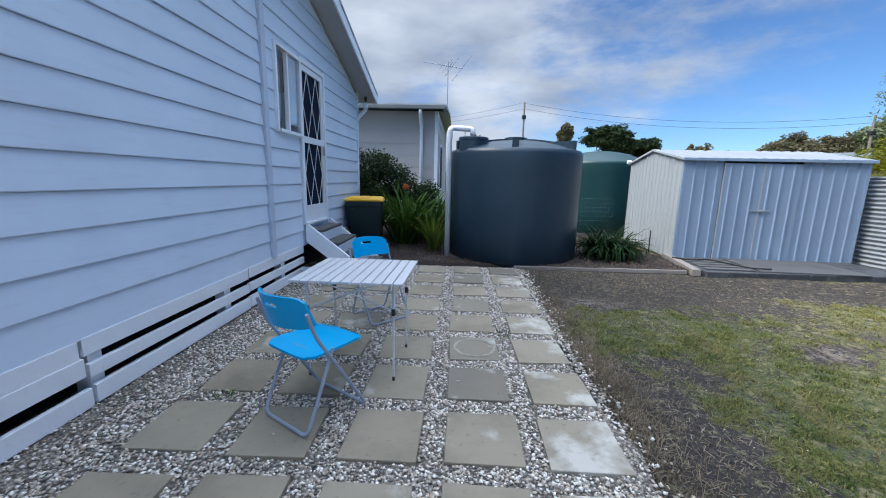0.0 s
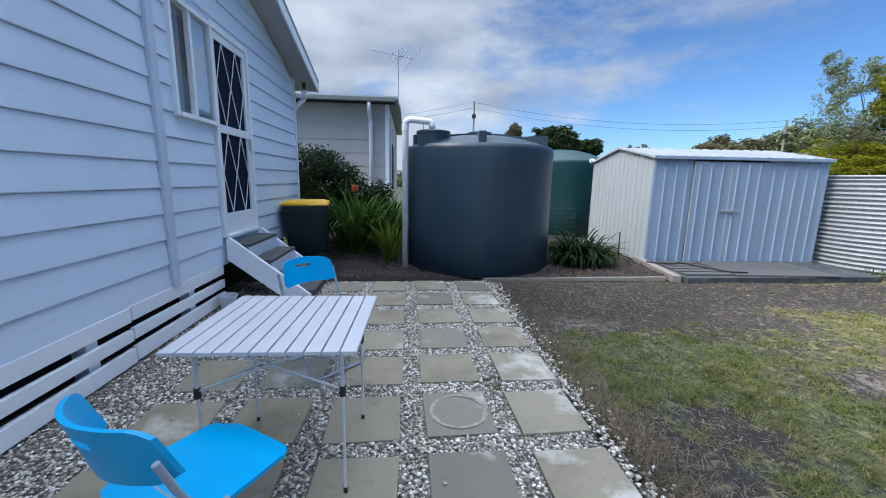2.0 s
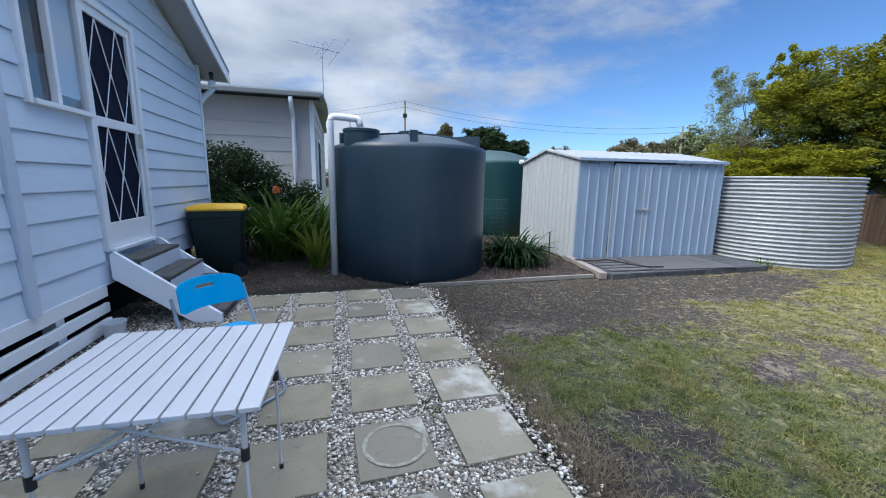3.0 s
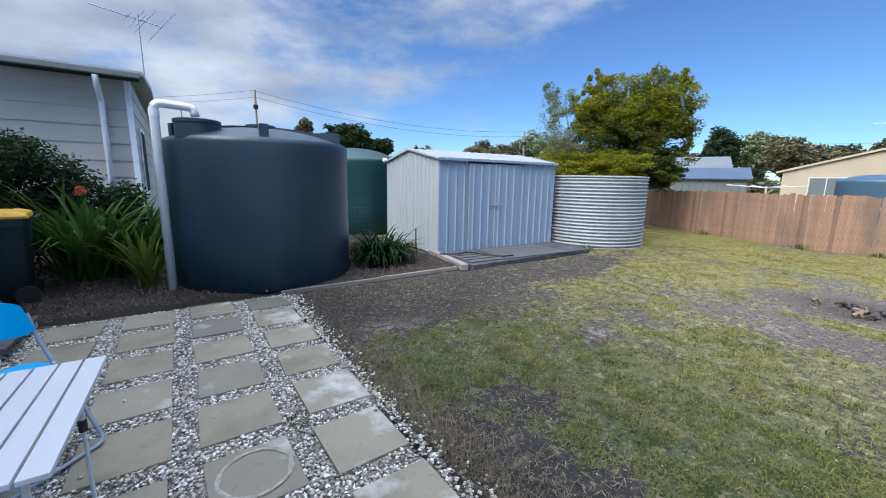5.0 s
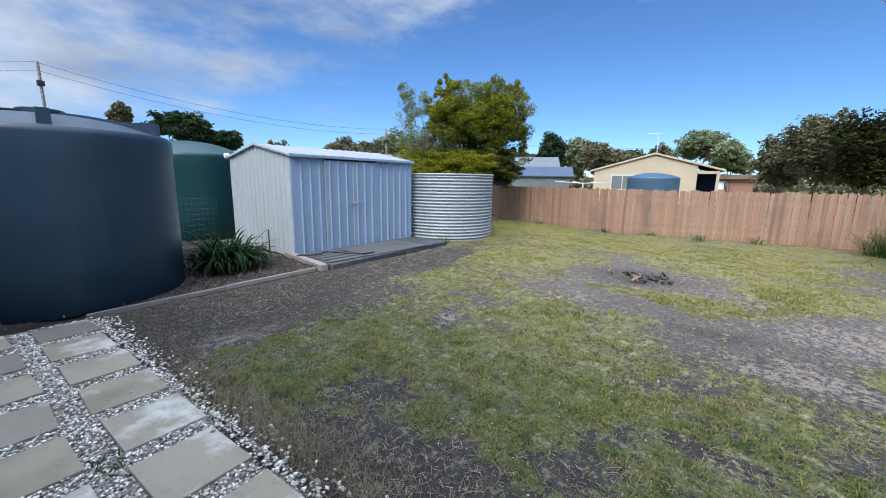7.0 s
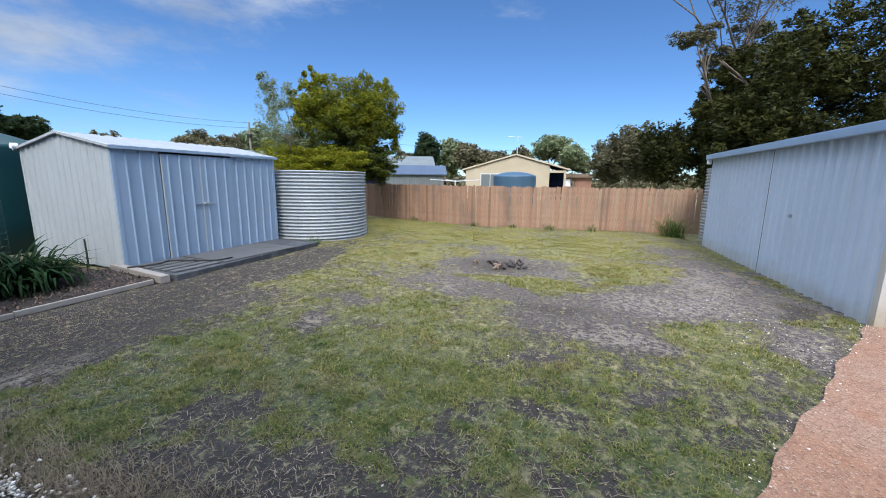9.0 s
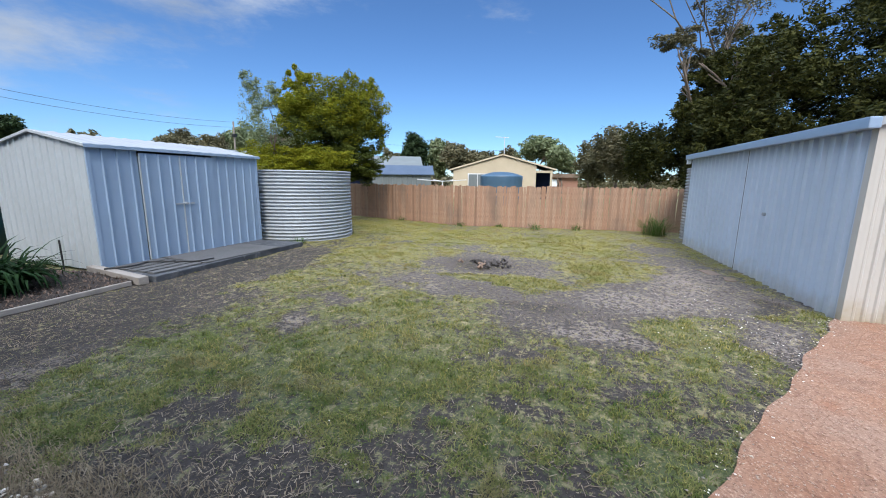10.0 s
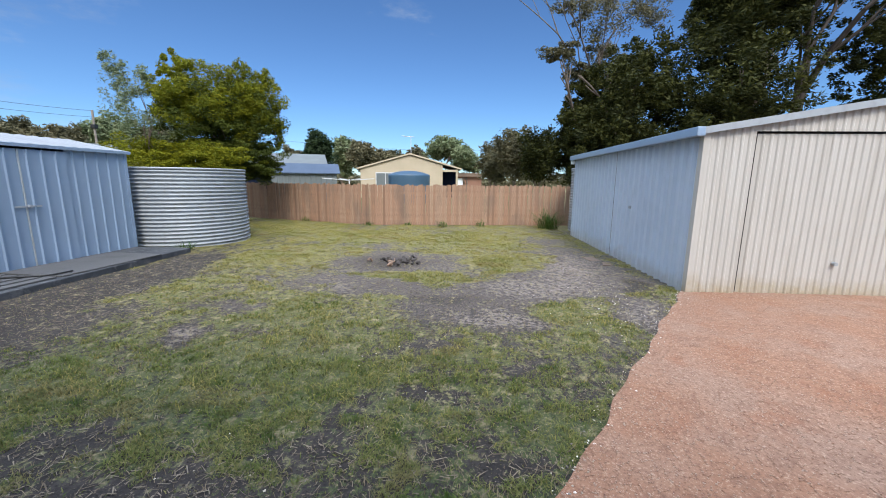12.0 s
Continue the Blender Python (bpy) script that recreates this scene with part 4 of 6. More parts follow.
for k, (x, y, w, d, a) in enumerate(((8.15, -0.99, 0.34, 0.20, 8), (7.75, -1.12, 0.26, 0.14, -14))):
    st = tagged(part("flat_stone", boxed(-w / 2, w / 2, -d / 2, d / 2, -0.02, 0.008, 0.006), "stone"), "brown flat stone set in the soil by the garage", "stone")
    st.matrix_basis = pose(x, y, 0.0, 0, 0, a)
pole = thing("metal_rod", "dark thin metal stake standing beside the shed", "stake", (4.93, 8.35, 0.02))
bm = bmesh.new(); tube(bm, [(0, 0, 0), (0, 0.01, 0.46)], 0.012, 8); part("rod", bm, "black", pole)

# garden edging
edge = thing("garden_edging", "weathered timber edging along the mulch bed", "edging", kind="structure")
for x0, x1, dz in ((2.02, 3.35, 0), (3.36, 4.72, 0.006)):
    part("edging_board", boxed(x0, x1, 6.655 + dz, 6.692 + dz, 0.0, 0.055 + dz, 0.006), "edge_wood", edge)
part("sleeper", boxed(0, 1.42, -0.06, 0.06, 0.0, 0.105, 0.008, pose(4.80, 6.56, 0.0, 0, 0, 80)), "edge_wood", edge)

# ---- garage ----
garage = thing("garage", "cream and grey ribbed steel garage", "garage", (6.06, -1.50, 0.0), kind="structure")
GL, GW, GH, GP = 5.35, 5.0, 1.98, 2.38
bm = bmesh.new(); ribbed(bm, 2.6, GH, 0.195, 0.085, 0.040, off=0.05)
part("side_wall", face(bm, pose(2.6, 0, 0, 0, 0, 180)), "garage_side", garage)
bm = bmesh.new(); ribbed(bm, GL - 2.61, GH, 0.195, 0.085, 0.040, off=0.05)
part("side_wall", face(bm, pose(GL, 0, 0, 0, 0, 180)), "garage_side", garage)
part("joint_strip", boxed(2.596, 2.614, -0.01, 0.012, 0, GH), "dark", garage)
gtop = lambda a: GH + (GP - GH) * (1 - abs(a - GW / 2) / (GW / 2))
D0, D1, DH = 0.58, 3.55, 1.99
bm = bmesh.new(); ribbed(bm, D0, GH, 0.088, 0.046, 0.013, top=lambda a: GH + (GP - GH) * a / (GW / 2), off=0.05)
part("front_wall", face(bm, pose(0, 0, 0, 0, 0, -90)), "cream_steel", garage)
bm = bmesh.new(); ribbed(bm, D1 - D0, GH, 0.088, 0.046, 0.013, base=lambda a: DH, top=lambda a: gtop(a + D0), off=0.05)
part("front_wall", face(bm, pose(0, -D0, 0, 0, 0, -90)), "cream_steel", garage)
bm = bmesh.new(); ribbed(bm, GW - D1, GH, 0.088, 0.046, 0.013, top=lambda a: gtop(a + D1), off=0.05)
part("front_wall", face(bm, pose(0, -D1, 0, 0, 0, -90)), "cream_steel", garage)
bm = bmesh.new(); ribbed(bm, D1 - D0 - 0.05, DH - 0.025, 0.088, 0.046, 0.013, base=lambda a: 0.015, off=0.05)
gd = part("tilt_door", face(bm, pose(0.03, -D0 - 0.032, 0, 0, 0, -90)), "cream_steel", garage, "cream ribbed tilt door")
part("door_shadow_gap", boxed(0.06, 0.08, -D1, -D0, 0, DH + 0.02), "dark", garage)
bm = bmesh.new(); tube(bm, [(-0.025, -1.72, 0.42), (0.02, -1.72, 0.42)], 0.024, 14); part("door_lock", bm, "zinc_old", gd)
bm = bmesh.new(); tube(bm, [(1.84, 0.04, 0.97), (1.84, 0.0, 0.97)], 0.025, 12); part("door_knob", bm, "zinc_old", garage)
for nm, a in (("corner_flashing", (-0.028, 0.06, -0.05, 0.028)),):
    part(nm, boxed(*a, 0.0, GH + 0.02, 0.003), "cream_steel", garage)
part("back_wall", boxed(GL - 0.02, GL, -GW, -0.01, 0, GH), "garage_side", garage)
part("side_wall", boxed(0.05, GL - 0.03, -GW, -GW + 0.02, 0, GH), "garage_side", garage)
for sgn in (1, -1):
    bm = bmesh.new()
    ye = 0.07 if sgn > 0 else -GW - 0.07
    prism(bm, [(-0.06, ye, GH + 0.01), (-0.06, -GW / 2, GP + 0.03), (-0.06, -GW / 2, GP + 0.055), (-0.06, ye, GH + 0.035)], (GL + 0.12, 0, 0))
    part("roof_sheet", bm, "zinc_old", garage)
    bm = bmesh.new()
    prism(bm, [(-0.075, ye, GH - 0.03), (-0.075, -GW / 2, GP - 0.01), (-0.075, -GW / 2, GP + 0.070), (-0.075, ye, GH + 0.05)], (0.03, 0, 0))
    part("barge_flashing", bm, "zinc_old", garage)
part("gutter", boxed(-0.08, GL + 0.06, 0.045, 0.145, GH - 0.055, GH + 0.055, 0.012), "zinc", garage, "pale blue-grey gutter")
part("downpipe_outlet", boxed(GL - 0.06, GL + 0.02, 0.05, 0.13, GH - 0.15, GH - 0.056, 0.01), "white", garage)

# ---- paling fence ----
fence = thing("fence", "reddish-brown timber paling fence", "fence", kind="structure")
FP = [(15.6, 11.6), (13.95, 7.05), (12.95, 4.1), (13.25, 1.9), (13.5, -0.5), (13.7, -4.5)]
rnd = random.Random(5)
pal = []
for k in range(14):
    bm = bmesh.new()
    w, h = rnd.uniform(0.071, 0.079), 1.265 + rnd.uniform(-0.025, 0.02)
    c = rnd.uniform(0, 0.02)
    prism(bm, [(-w / 2, 0, 0), (w / 2, 0, 0), (w / 2, 0, h - c), (w / 2 - 0.012, 0, h), (-w / 2 + 0.01, 0, h - rnd.uniform(0, 0.015)), (-w / 2, 0, h - 0.02)], (0, 0.013, 0))
    me = bpy.data.meshes.new("paling")
    bmesh.ops.recalc_face_normals(bm, faces=bm.faces)
    bm.to_mesh(me); bm.free()
    me.materials.append(M["paling_board"])
    pal.append(me)
for (xa, ya), (xb, yb) in zip(FP, FP[1:]):
    d = Vector((xb - xa, yb - ya, 0))
    n = int(d.length / 0.0735)
    ang = math.degrees(math.atan2(d.y, d.x))
    for zz in (0.3, 1.0):
        bm = boxed(0, d.length - 0.01, 0.016, 0.055, zz - 0.035, zz + 0.035)
        part("rail", face(bm, pose(xa, ya, 0, 0, 0, ang)), "paling", fence)
    for i in range(n):
        f = (i + 0.5) / n
        p = Vector((xa, ya, 0)) + d * f
        ob = new("paling", pal[rnd.randrange(14)])
        ob.parent = fence
        ob.matrix_basis = pose(p.x, p.y, rnd.uniform(-0.02, 0.008), rnd.uniform(-1.0, 1.0), rnd.uniform(-0.7, 0.7), ang) @ pose(0, -0.003 if i % 2 else -0.012, 0)


# ---- table and chairs ----
table = thing("folding_table", "white slatted aluminium folding table on thin legs", "table", (0.43, 3.345, 0.0), -1.5)
TW, TD, TZ = 0.74, 0.71, 0.74
n = 11
pitch = TW / n
for i in range(n):
    x0 = -TW / 2 + i * pitch
    part("slat", boxed(x0 + 0.003, x0 + pitch - 0.004, -TD / 2, TD / 2, TZ - 0.016, TZ, 0.003), "slat_white", table)
for y in (-0.24, 0.24):
    part("top_rail", boxed(-TW / 2 + 0.02, TW / 2 - 0.02, y - 0.012, y + 0.012, TZ - 0.040, TZ - 0.0165, 0.003), "alu", table)
for sx in (-1, 1):
    for sy in (-1, 1):
        bm = bmesh.new()
        x, y = sx * 0.29, sy * 0.26
        tube(bm, [(x, y, 0.52), (x, y, TZ - 0.04)], 0.0095, 12)
        leg = part("leg", bm, "alu", table, smooth="edges")
        bm = bmesh.new(); tube(bm, [(x, y, 0.05), (x, y, 0.52)], 0.0068, 10); part("lower_leg", bm, "alu", leg, smooth="edges")
        bm = bmesh.new(); tube(bm, [(x, y, 0.50), (x, y, 0.545)], 0.014, 12); part("collar", bm, "black", leg, "black plastic collar", smooth="edges")
        bm = bmesh.new(); tube(bm, [(x, y, 0.035), (x, y, 0.065)], 0.010, 10); part("foot_cap", bm, "black", leg, "black foot cap", smooth="edges")
for a, b in (((-0.29, -0.26), (0.29, 0.26)), ((-0.29, 0.26), (0.29, -0.26))):
    for z0, z1 in ((0.52, 0.66),):
        bm = bmesh.new(); tube(bm, [(*a, z0), (*b, z1)], 0.006, 6)
        part("brace", bm, "alu", table)
for xa, xb in ((-0.29, 0.16), (0.29, -0.16)):
    bm = bmesh.new(); tube(bm, [(xa, -0.262, 0.53), (xb, -0.25, TZ - 0.045)], 0.005, 6)
    part("brace", bm, "alu", table)
# sagging net shelf
g = Mat("grey_net", (0.55, 0.56, 0.58), 0.7)
tr = g.n.new("ShaderNodeBsdfTransparent")
mxn = g.n.new("ShaderNodeMixShader")
mxn.inputs["Fac"].default_value = 0.22
g.l.new(tr.outputs["BSDF"], mxn.inputs[1]); g.l.new(g.b.outputs["BSDF"], mxn.inputs[2])
g.l.new(mxn.outputs["Shader"], g.n["Material Output"].inputs["Surface"])
M["net"] = g.m
bm = bmesh.new()
gr = [[bm.verts.new((-0.26 + 0.52 * i / 10, -0.24 + 0.48 * j / 10, 0.50 - 0.07 * math.sin(math.pi * i / 10) * math.sin(math.pi * j / 10))) for j in range(11)] for i in range(11)]
for i in range(10):
    for j in range(10):
        bm.faces.new((gr[i][j], gr[i + 1][j], gr[i + 1][j + 1], gr[i][j + 1]))
part("net_shelf", bm, "net", table, "sagging grey net shelf", smooth=True)


M["tube_grey"] = paint("grey_enamel_tube", (0.30, 0.34, 0.42), 0.35, amount=0.15)


def folding_chair(at, turn, label):
    c = thing("folding_chair", label, "chair", at, turn, "folding chairs at the table")
    w = 0.205
    # curved seat plate with rounded corners
    bm = bmesh.new()
    nx_, ny_ = 12, 10
    lay = []
    for lev in (0, 1):
        gr = []
        for i in range(nx_ + 1):
            u = -1 + 2 * i / nx_
            col = []
            for j in range(ny_ + 1):
                v = j / ny_
                half = 0.195 - 0.012 * v
                # superellipse pull-in at the corners
                vv = 2 * v - 1
                k = 1 - 0.07 * (abs(u) ** 6) * (abs(vv) ** 6) * 2
                z = 0.452 - 0.014 * (1 - u * u) * (1 - vv * vv) - (0.022 * max(0, v - 0.85) / 0.15) ** 1.0 - (0.014 if lev == 0 else 0)
                col.append(bm.verts.new((u * half * k, 0.167 + vv * 0.212 * k, z)))
            gr.append(col)
        lay.append(gr)
    for lev, gr in enumerate(lay):
        for i in range(nx_):
            for j in range(ny_):
                q = (gr[i][j], gr[i + 1][j], gr[i + 1][j + 1], gr[i][j + 1])
                bm.faces.new(q if lev else q[::-1])
    rim = [(i, 0) for i in range(nx_)] + [(nx_, j) for j in range(ny_)] + [(i, ny_) for i in range(nx_, 0, -1)] + [(0, j) for j in range(ny_, 0, -1)]
    for (i, j), (k, l) in zip(rim, rim[1:] + rim[:1]):
        bm.faces.new((lay[0][i][j], lay[0][k][l], lay[1][k][l], lay[1][i][j]))
    part("seat", bm, "chair_blue", c, smooth="edges")
    # curved backrest with a grip slot
    bm = bmesh.new()
    nu, nv = 20, 8
    def bp(u, v, off):
        x = u * (0.200 - 0.010 * v)
        bow = -0.088 * (1 - u * u)
        lean = 0.0 - 0.05 * v
        zz = 0.600 + 0.17 * v + 0.012 * (1 - u * u) * v
        if abs(u) > 0.86:
            zz += (0.5 - v) * 0.045 * (abs(u) - 0.86) / 0.14
        return Vector((x, lean + bow + 0.02 + off, zz))
    F = [[bm.verts.new(bp(-1 + 2 * i / nu, j / nv, 0.0)) for j in range(nv + 1)] for i in range(nu + 1)]
    B = [[bm.verts.new(bp(-1 + 2 * i / nu, j / nv, -0.014)) for j in range(nv + 1)] for i in range(nu + 1)]
    hole = lambda i, j: 7 <= i <= 12 and j == 5
    inside = lambda i, j: 0 <= i < nu and 0 <= j < nv and not hole(i, j)
    for i in range(nu):
        for j in range(nv):
            if hole(i, j):
                continue
            bm.faces.new((F[i][j], F[i + 1][j], F[i + 1][j + 1], F[i][j + 1]))
            bm.faces.new((B[i][j], B[i][j + 1], B[i + 1][j + 1], B[i + 1][j]))
            for (di, dj), (p, q) in (((0, -1), ((i, j), (i + 1, j))), ((0, 1), ((i, j + 1), (i + 1, j + 1))), ((-1, 0), ((i, j), (i, j + 1))), ((1, 0), ((i + 1, j), (i + 1, j + 1)))):
                if not inside(i + di, j + dj):
                    bm.faces.new((F[p[0]][p[1]], F[q[0]][q[1]], B[q[0]][q[1]], B[p[0]][p[1]]))
    part("backrest", bm, "chair_blue", c, smooth="edges")
    r = 0.0095
    # long frame: from the backrest down to the front foot bar
    pts = [(-w - 0.012, -0.05, 0.70), (-w - 0.012, 0.0, 0.56), (-w - 0.012, 0.335, 0.03), (w + 0.012, 0.335, 0.03), (w + 0.012, 0.0, 0.56), (w + 0.012, -0.05, 0.70)]
    bm = bmesh.new(); tube(bm, bend(pts, 0.05), r, 10); part("front_frame", bm, "tube_grey", c, smooth="edges")
    w2 = w - 0.014
    pts = [(-w2, 0.12, 0.46), (-w2, -0.06, 0.03), (w2, -0.06, 0.03), (w2, 0.12, 0.46)]
    bm = bmesh.new(); tube(bm, bend(pts, 0.05), r, 10); part("rear_frame", bm, "tube_grey", c, smooth="edges")
    bm = bmesh.new(); tube(bm, [(-w - 0.01, 0.055, 0.437), (w + 0.01, 0.055, 0.437)], 0.007, 8); part("seat_rod", bm, "tube_grey", c)
    return c


folding_chair((0.245, 2.588, 0.03), -32, "bright blue folding chair with grey tube legs before the table")
folding_chair((0.27, 4.38, 0.02), -135, "bright blue folding chair tucked behind the table")

# translucent plastic tub by the skirting
M["tub"] = paint("frosted_plastic", (0.62, 0.66, 0.70), 0.35, amount=0.1)
tub = thing("plastic_tub", "small frosted plastic tub beside the skirting", "tub", (-0.86, 5.53, 0.02))
bm = bmesh.new(); lathe(bm, [(0, 0.0), (0.062, 0.0), (0.066, 0.01), (0.085, 0.15), (0.092, 0.155), (0.092, 0.17), (0.08, 0.168), (0.062, 0.015), (0, 0.012)], 28)
part("tub_body", bm, "tub", tub, smooth="edges")

# wheelie bin
bn = thing("wheelie_bin", "dark green wheelie bin with a yellow lid", "bin", (-0.64, 7.86, 0.03), -82)
def loft(bm, levels):
    rings = []
    for z, x0, x1, y0, y1, r in levels:
        ring = []
        for cx, cy, a0 in ((x1 - r, y1 - r, 0), (x0 + r, y1 - r, 90), (x0 + r, y0 + r, 180), (x1 - r, y0 + r, 270)):
            for k in range(5):
                a = radians(a0 + 22.5 * k)
                ring.append(bm.verts.new((cx + r * math.cos(a), cy + r * math.sin(a), z)))
        rings.append(ring)
    for p, q in zip(rings, rings[1:]):
        for k in range(len(p)):
            bm.faces.new((p[k], p[(k + 1) % len(p)], q[(k + 1) % len(p)], q[k]))
    bm.faces.new(rings[0][::-1]); bm.faces.new(rings[-1])
bm = bmesh.new()
loft(bm, [(0.06, -0.22, 0.22, -0.24, 0.26, 0.05), (0.10, -0.235, 0.235, -0.26, 0.27, 0.05), (0.84, -0.275, 0.275, -0.32, 0.33, 0.05), (0.845, -0.295, 0.295, -0.335, 0.34, 0.05), (0.93, -0.295, 0.295, -0.335, 0.34, 0.05)])
part("body", bm, "bin_green", bn, smooth="edges")
bm = bmesh.new()
loft(bm, [(0.932, -0.305, 0.305, -0.345, 0.35, 0.05), (0.955, -0.31, 0.31, -0.35, 0.35, 0.05), (0.985, -0.29, 0.29, -0.325, 0.34, 0.06), (1.01, -0.20, 0.20, -0.24, 0.28, 0.06)])
part("lid", bm, "bin_yellow", bn, "yellow hinged lid", smooth="edges")
bm = bmesh.new(); tube(bm, [(-0.26, 0.39, 0.93), (0.26, 0.39, 0.93)], 0.016, 10); part("handle", bm, "bin_green", bn)
for sx in (-1, 1):
    bm = bmesh.new(); tube(bm, [(sx * 0.24, 0.25, 0.10), (sx * 0.29, 0.25, 0.10)], 0.10, 20); part("wheel", bm, "black", bn, smooth="edges")


# ---- plants ----
def blades(rng, count, base_r, length, width, droop, upright=0.6, seg=5):
    """Strap leaves that arch out from one base."""
    V, F = [], []
    for _ in range(count):
        a = rng.uniform(0, math.tau)
        L = length * rng.uniform(0.55, 1.1)
        out = rng.uniform(0.12, 1.0) * (1 - upright) + 0.10
        bx, by = rng.uniform(-base_r, base_r), rng.uniform(-base_r, base_r)
        d = (math.cos(a), math.sin(a))
        wv = (-d[1], d[0])
        r, z = 0.0, 0.0
        el = math.atan2(1.0, out * 1.4)
        dr = droop * rng.uniform(0.4, 1.5) / seg
        k0 = len(V)
        for s in range(seg + 1):
            f = s / seg
            ww = width * (0.55 + 0.9 * f) * (1 - f ** 3) * 0.5 + 0.0008
            for sg in (-1, 1):
                V.append((bx + d[0] * r + wv[0] * ww * sg, by + d[1] * r + wv[1] * ww * sg, z + 0.15 * ww))
            V.append((bx + d[0] * r, by + d[1] * r, z - 0.25 * ww))
            r += math.cos(el) * L / seg
            z += math.sin(el) * L / seg
            el -= dr * (0.4 + f * 1.6)
        for s in range(seg):
            i = k0 + 3 * s
            F.append((i, i + 2, i + 5, i + 3)); F.append((i + 2, i + 1, i + 4, i + 5))
    return V, F


def strap_plant(name, label, category, at, mat, seed, count, base_r, length, width, droop, upright):
    t = thing(name, label, category, at)
    fans = 5 if count >= 50 and length > 0.7 else 1
    rng_ = random.Random(seed)
    for k in range(fans):
        V, F = blades(rng_, count // fans, base_r if fans == 1 else base_r * 0.55, length, width, droop, upright)
        a = k * math.tau / fans + seed
        ox, oy = (base_r * 0.6 * math.cos(a), base_r * 0.6 * math.sin(a)) if fans > 1 else (0.0, 0.0)
        V = [(x + ox, y + oy, max(z, 0.0)) for x, y, z in V]
        mesh_part("leaf_fan" if fans > 1 else "leaves", raw("leaves", V, F), mat, t, smooth=True)
    return t


strap_plant("flax", "tall green strap-leaved flax clump", "plant", (0.02, 8.62, 0.03), "leaf_strap", 1, 150, 0.24, 1.55, 0.050, 1.4, 0.62)
strap_plant("flax", "tall green strap-leaved flax clump", "plant", (0.55, 9.15, 0.03), "leaf_strap", 2, 100, 0.2, 1.4, 0.046, 1.5, 0.6)
strap_plant("flax", "small lime-green strap-leaved plant beside the downpipe", "plant", (0.66, 7.92, 0.03), "leaf_lime", 3, 56, 0.10, 0.90, 0.040, 1.0, 0.72)
strap_plant("agapanthus", "dark green agapanthus clump between tank and shed", "plant", (3.85, 7.72, 0.03), "leaf_agap", 4, 460, 0.26, 0.80, 0.034, 2.6, 0.28)
for k, (x, y, s) in enumerate(((12.7, 2.0, 0.30), (12.75, 4.3, 0.22), (12.7, -1.15, 0.75), (13.0, 0.85, 0.28), (8.15, 6.72, 0.24), (13.6, 6.6, 0.2), (12.95, 3.1, 0.18))):
    strap_plant("grass_tuft", "tuft of long grass at the foot of the fence" if x > 9 else "weed tuft at the edge of the slab", "grass tuft", (x, y, 0.0), "leaf_strap", 20 + k, 150 if s > 0.5 else 34, 0.06 + s * 0.25, s, 0.012, 1.6, 0.5)
strap_plant("weed", "small green weed between the pavers", "weed", (1.545, 3.92, 0.03), "leaf_strap", 40, 26, 0.07, 0.05, 0.008, 1.4, 0.3)
strap_plant("weed", "small green weed between the pavers", "weed", (-0.30, 2.83, 0.03), "leaf_strap", 41, 16, 0.05, 0.05, 0.008, 1.4, 0.3)


def leaf_cloud(rng, centres, per, size, aspect=0.5, flat=0.6):
    """Leaves, each a bent diamond, scattered through round clumps (x, y, z, rx, ry, rz)."""
    C = np.asarray(centres, float)
    n = len(C) * per
    idx = np.repeat(np.arange(len(C)), per)
    d = rng.normal(size=(n, 3))
    d /= np.linalg.norm(d, axis=1, keepdims=True)
    rad = rng.uniform(0.25, 1.0, n) ** 0.55
    P = C[idx, :3] + d * rad[:, None] * C[idx, 3:6]
    u = rng.normal(size=(n, 3)); u[:, 2] *= flat
    u /= np.linalg.norm(u, axis=1, keepdims=True)
    w = np.cross(u, d + 0.4 * rng.normal(size=(n, 3)))
    w /= np.linalg.norm(w, axis=1, keepdims=True) + 1e-9
    L = size * rng.uniform(0.6, 1.4, n)[:, None]
    a, b, c, e = P - u * L, P + w * L * aspect, P + u * L, P - w * L * aspect
    V = np.stack([a, b, c, e], 1).reshape(-1, 3)
    F = np.arange(n * 4).reshape(-1, 4)
    me = bpy.data.meshes.new("leaves")
    me.vertices.add(len(V)); me.vertices.foreach_set("co", V.ravel())
    me.loops.add(n * 4); me.loops.foreach_set("vertex_index", F.ravel().astype(np.int32))
    me.polygons.add(n); me.polygons.foreach_set("loop_start", (np.arange(n) * 4).astype(np.int32))
    me.update(calc_edges=True)
    return me


def limbs(rng, base, top, r, depth, spread, out, tips, forks=3):
    """Grows tapered limbs from base to top and on; tips gathers the ends."""
    base, top = Vector(base), Vector(top)
    mid = (base + top) / 2 + Vector((rng.uniform(-1, 1), rng.uniform(-1, 1), 0)) * (top - base).length * 0.10
    out.append(([base, mid, top], [r, r * 0.8, r * 0.6]))
    if depth == 0:
        tips.append(top)
        return
    for k in range(forks):
        L = (top - base).length * rng.uniform(0.5, 0.8)
        d = (top - base).normalized()
        v = (d + Vector((rng.uniform(-1, 1), rng.uniform(-1, 1), rng.uniform(-0.35, 0.6))) * spread).normalized()
        limbs(rng, top if k else mid, (top if k else mid) + v * L, r * 0.55, depth - 1, spread, out, tips, forks)


